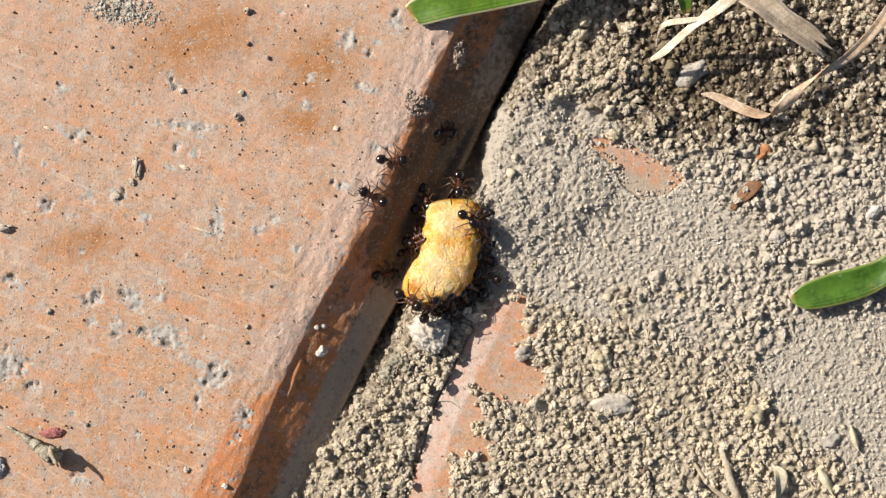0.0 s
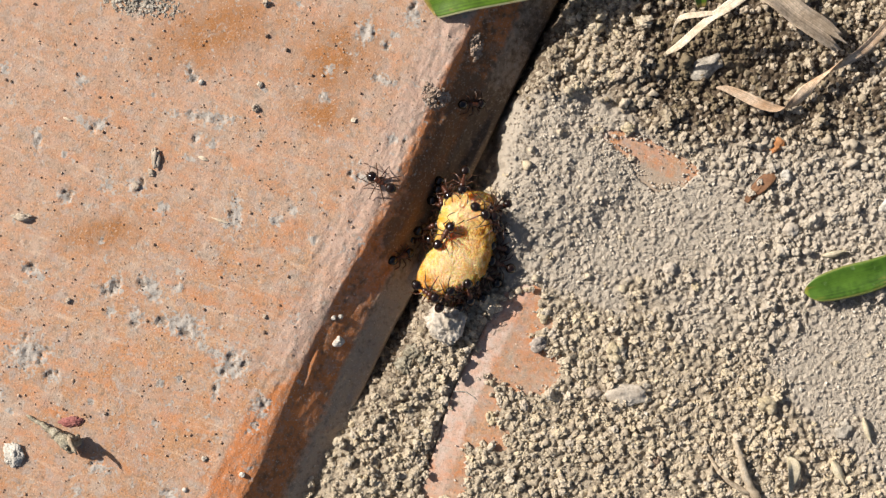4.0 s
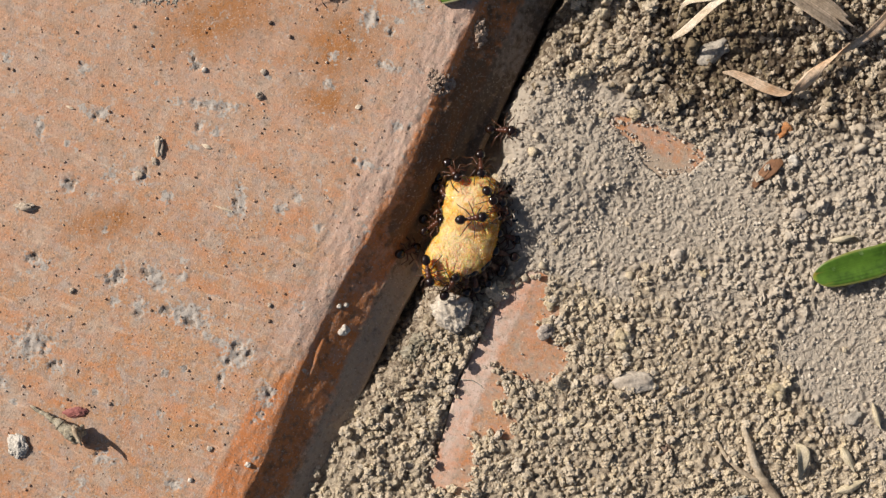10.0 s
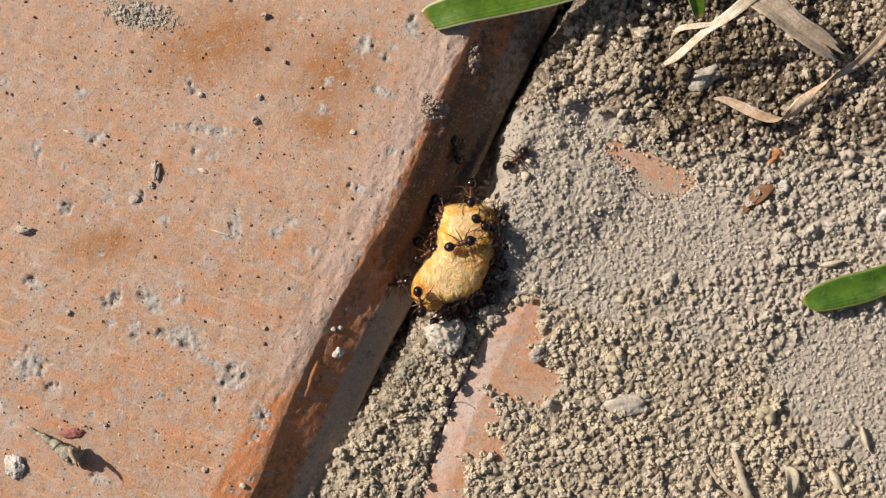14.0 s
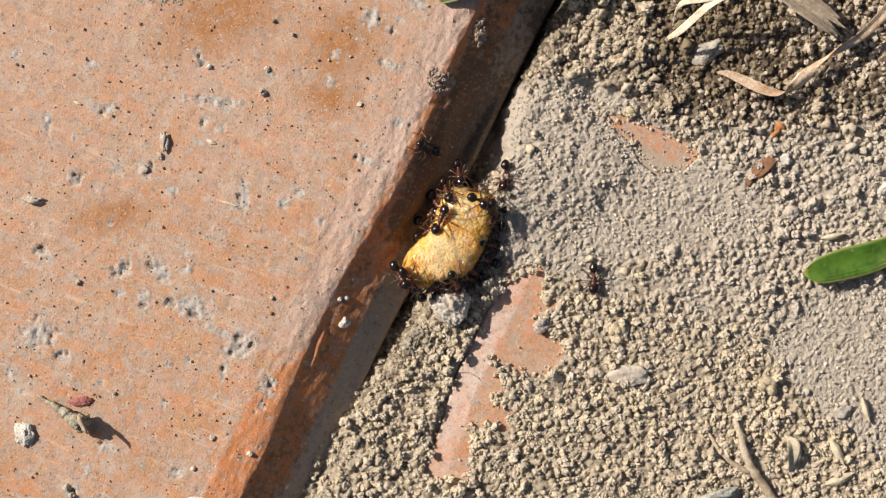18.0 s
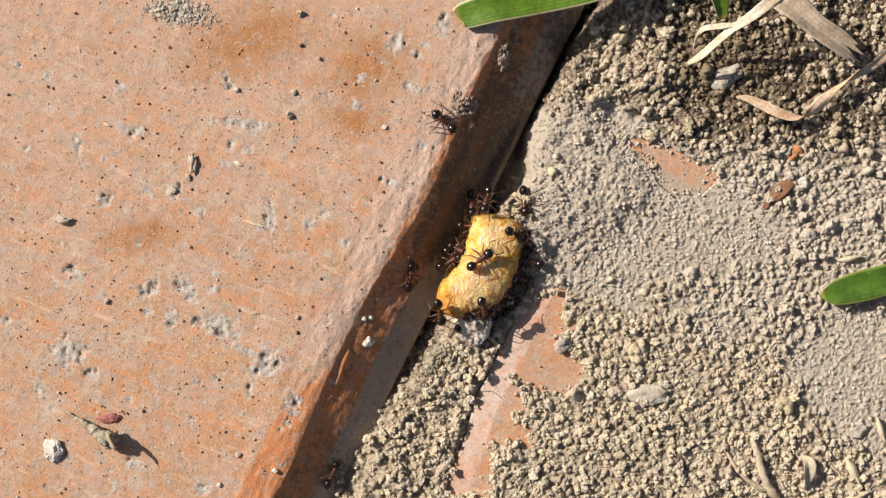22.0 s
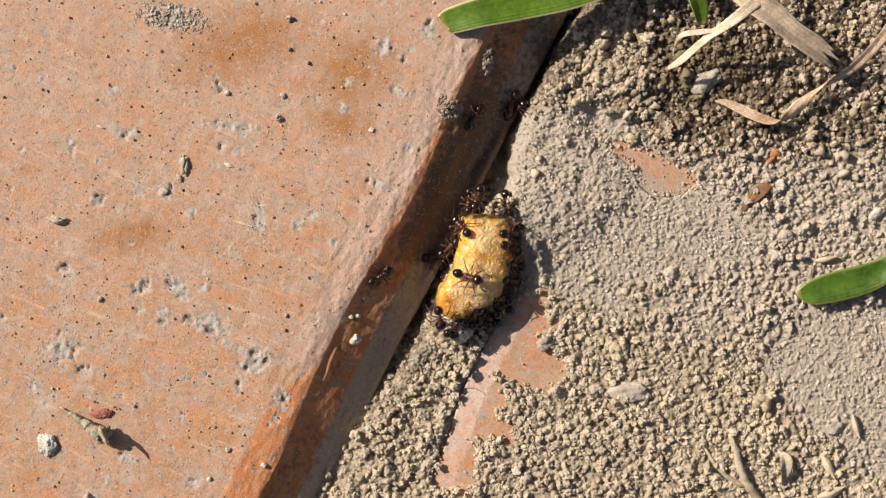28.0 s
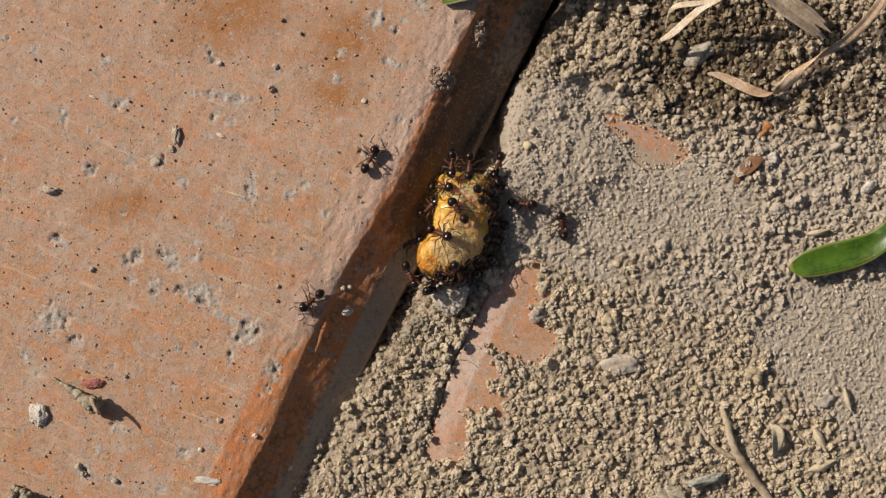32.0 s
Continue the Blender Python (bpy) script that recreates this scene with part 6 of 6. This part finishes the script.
    ([(0, -17.31, 43.57, -50), (9, -18.74, 35.99, -50), (9.9, -16.06, 25.72, -50), (10.2, -12.57, 21.5, -50), (10.4, -7.07, 16.57, -40), (10.6, -2.12, 16.44, -20), (11.4, -0.69, 13.63, -80), (12, -0.47, 11.29, -80), (13, 0.3, 11.26, 0), (15.5, -1.19, 9.32, -150), (16, -1.83, 9.12, -160), (17, -3.53, 7.81, -180), (18, -3.61, 7.49, -200), (19, -4.79, 7.85, -180), (20, -4.37, 7.93, -180), (21, -2.74, 9.11, 60), (21.6, -3.28, 11.76, 100), (22, -4.47, 12.44, 140), (22.6, -5.83, 14.41, 130), (23, -5.35, 15.76, 150), (23.4, -8.25, 17.43, -180), (23.8, -12.57, 16.34, -150), (24, -14.25, 15.23, -170), (24.2, -13.64, 13.8, -60), (24.5, -8.74, 12.75, -19), (25, -4.25, 13.49, -9), (25.5, -2.54, 9.57, -69), (27.5, 1.08, 14.04, 61), (28, 4.73, 14.53, 31), (28.5, 4.08, 13.09, -59), (29, 3.37, 10.65, -69), (29.3, 5.59, 9.54, -19), (29.6, 10.22, 7.99, -19), (29.9, 14.36, 4.59, -59), (30.2, 12.71, -0.52, -99), (30.5, 13.88, -5.22, -79), (30.8, 15.48, -8.24, -59), (31, 17.83, -9.87, -19), (31.1, 16.9, -10.23, -99), (31.5, 17.77, -20.29, -79), (31.8, 18.21, -31.18, -84), (32, 18.45, -36.03, -84)], [(10,11.6),(21.4,25.5),(27.5,32)]),
    ([(0, 12.2, 39.64, -100), (25.5, 9.13, 41.13, -99), (26.5, 4.68, 26.73, -109), (27.5, 0.66, 14.06, -89), (28, 0.22, 13.6, -119), (28.5, -0.76, 12.75, -179), (29, -2.07, 10.61, -179), (29.6, -0.87, 9.95, 91), (29.9, -1.63, 9.29, -179), (30.2, -1.96, 8.73, -189), (30.5, -5.08, 10.1, -189), (30.8, -7.8, 8.93, -174), (31, -9.68, 8.14, -181), (31.2, -11.71, 8.66, -199), (31.4, -12.07, 11.45, 91), (31.7, -11.79, 8.17, -89), (32, -10.05, 5.55, 63)], [(29,32)]),
    ([(0, 52.91, 6.24, -160), (28.5, 49.88, 5.86, -159), (29.3, 35.56, 0.57, -159), (29.9, 23.18, -0.77, -169), (30.2, 22.17, 0.76, -159), (30.8, 18.67, -1.81, -139), (31.1, 14.95, -0.21, -199), (31.4, 10.77, -2.01, -169), (31.7, 10.24, -0.74, 111), (32, 10.8, -1.2, 101)], [(28.5,32)]),
    ([(0, 17.05, 44.4, -100), (25.5, 14.18, 46.16, -99), (26.5, 8.44, 30.9, -109), (27.5, 4.18, 18.02, -109), (29.5, 4.9, 7.21, -99), (30.5, 5.52, 4.03, -99), (31, 6.06, 2.19, -9), (32, 6.29, 1.26, -4)], [(28,31)]),
    ([(0, -13.01, -41.14, 60), (20, -15.52, -42.37, 60), (21.6, -16.42, -31.37, 60), (22.5, -15.91, -16.63, 60), (23, -13.27, -16.41, 55), (23.5, -12.08, -12.94, 60), (24, -11.71, -9.92, -190), (24.3, -11.25, -10.58, -60), (24.6, -8.33, -9.47, 1), (25, -6.01, -7.31, 21), (25.5, -5.71, -7.62, 41), (28, -1.83, -9.08, 61), (29, -2.44, -10.08, 61), (30, -4.27, -8.91, 61), (31, -4.65, -8.37, 61), (32, -3.18, -7.59, 61)], [(22,25.5)]),
    ([(0, 3.27, -4.27, -215), (1, 3.14, -4.32, -215), (2, 3.24, -4.35, -215), (5, 3.1, -3.97, -215), (6, 3.1, -4.09, -216), (7, 2.81, -4.1, -215), (8, 2.98, -4.25, -215), (9, 2.61, -4.23, -215), (10, 2.94, -4.25, -215), (11, 2.71, -4.31, -215), (12, 2.88, -4.59, -215), (13, 2.86, -4.68, -215), (16, 2.3, -4.77, -215), (17, 2.47, -5.19, -215), (18, 1.23, -5.46, -215), (19, 1.17, -5.16, -215), (20, 0.64, -4.26, -215), (21, 0.97, -4.96, -215), (22, 1.47, -7.05, -215), (23, 1.93, -7.17, -215), (24, 0.68, -7.39, -215), (25, -0.75, -4.5, -214), (28, 2.19, -8.22, -219), (29, 1.52, -9.15, -219), (30, -0.33, -8.24, -219), (31, -0.36, -7.5, -214), (32, 1.2, -6.23, -214)], []),
    ([(0, -1.45, -6.34, 70), (1, -1.65, -6.34, 70), (2, -1.51, -6.32, 70), (5, -1.61, -6.15, 70), (6, -1.66, -6.04, 69), (7, -1.75, -6.03, 70), (8, -1.68, -6.12, 70), (9, -1.71, -6.04, 70), (10, -1.67, -6.2, 70), (11, -1.77, -6.32, 70), (12, -1.76, -6.5, 70), (13, -1.77, -6.59, 70), (16, -2.48, -6.83, 65), (17, -2.31, -7.55, 65), (18, -3.7, -7.24, 60), (19, -3.67, -7.32, 60), (20, -4.29, -6.26, 60), (21, -3.33, -7.03, 65), (22, -2.4, -8.27, 70), (23, -2.68, -8.51, 70), (24, -3.24, -8.62, 65), (25, -4.67, -6.54, 56), (28, -1.47, -9.17, 81), (29, -2.14, -9.92, 71), (30, -4.01, -8.71, 71), (31, -4.4, -8.17, 66), (32, -2.94, -7.38, 71)], []),
]

# Ants that hold on to the crumb's rim all the time: place on the crumb, heading there, and which second they shift at.
for x, y, turn, shift in [(4.3, 3.7, 200, 5), (3.5, -3.7, 150, 9), (-1.9, 3.9, -20, 13), (0.4, -5.6, 95, 18), (2.4, -4.9, 120, 23), (-2.9, 1.5, 10, 7)]:
    rows = []
    for row in FOOD_ROWS:
        spot = food_pose(row[0]) @ (Vector((x, y, 0)) * MM) / MM
        sway = 7 * math.sin(1.3 * row[0] + x) + (12 if row[0] > shift else 0)
        rows.append((row[0], spot.x + 0.12 * math.sin(2.1 * row[0] + y), spot.y + 0.12 * math.cos(1.7 * row[0] + x), turn + row[3] + sway))
    ANTS.append((rows, []))


def ant_rows(rows, step):
    """Poses of an ant along its rows of time, x, y and heading, set on what carries it."""
    rows = [list(row) for row in rows]
    for a, b in zip(rows, rows[1:]):
        b[3] = a[3] + (b[3] - a[3] + 180) % 360 - 180
    if rows[0][0] > 0:
        rows.insert(0, [0.0, *rows[0][1:]])
    if rows[-1][0] < 32:
        rows.append([32.0, *rows[-1][1:]])
    times, xs_, ys_, turns = (np.array(some) for some in zip(*rows))
    wanted = sorted(set(np.round(np.arange(0, 32.01, step), 2)) | set(times.tolist()))
    moving = [t for t in wanted if t in (0.0, 32.0) or np.hypot(np.interp(t + step, times, xs_) - np.interp(t - step, times, xs_), np.interp(t + step, times, ys_) - np.interp(t - step, times, ys_)) > 1e-3
              or abs(np.interp(t + step, times, turns) - np.interp(t - step, times, turns)) > 0.1 or t % 1 == 0]
    made = []
    for t in moving:
        x, y, turn = (float(np.interp(t, times, some)) for some in (xs_, ys_, turns))
        z = footing(x, y, t)
        e = 0.7
        dx, dy = (footing(x + e, y, t) - footing(x - e, y, t)) / (2 * e), (footing(x, y + e, t) - footing(x, y - e, t)) / (2 * e)
        steep = math.hypot(dx, dy)
        if steep > 0.8:
            dx, dy = dx * 0.8 / steep, dy * 0.8 / steep
        up = Vector((-dx, -dy, 1)).normalized()
        ahead = Vector((math.cos(radians(turn)), math.sin(radians(turn)), 0))
        ahead = (ahead - up * ahead.dot(up)).normalized()
        m = Matrix((ahead, up.cross(ahead), up)).transposed().to_4x4()
        m.translation = Vector((x - 0.8 * up.x, y - 0.8 * up.y, z - 0.05)) * MM
        made.append((t, m))
    return made


def motions():
    walk(food, [(row[0], food_pose(row[0])) for row in FOOD_ROWS])
    for number, (rows, spans) in enumerate(ANTS):
        ant, legs = build_ant(number, "shiny black-brown ant walking" if spans else "shiny black-brown ant holding on to the crumb")
        walk(ant, ant_rows(rows, 0.25))
        for n, kind, leg in legs if spans else ():
            phase = math.pi * ((n + (kind > 0)) % 2)
            beats = [(0.0, leg_pose(n, kind))]
            for begin, end in spans:
                for k in range(round((end - begin) * 10) + 1):
                    a = 2 * math.pi * 2.6 * k / 10 + phase
                    beats.append((round(begin + k / 10, 2), leg_pose(n, kind, 16 * math.sin(a), 9 * max(0, math.cos(a)))))
            beats = [row for k, row in enumerate(beats) if k == 0 or row[0] > beats[k - 1][0]]
            if beats[-1][0] < 32:
                beats.append((32.0, leg_pose(n, kind)))
            walk(leg, beats)


motions()
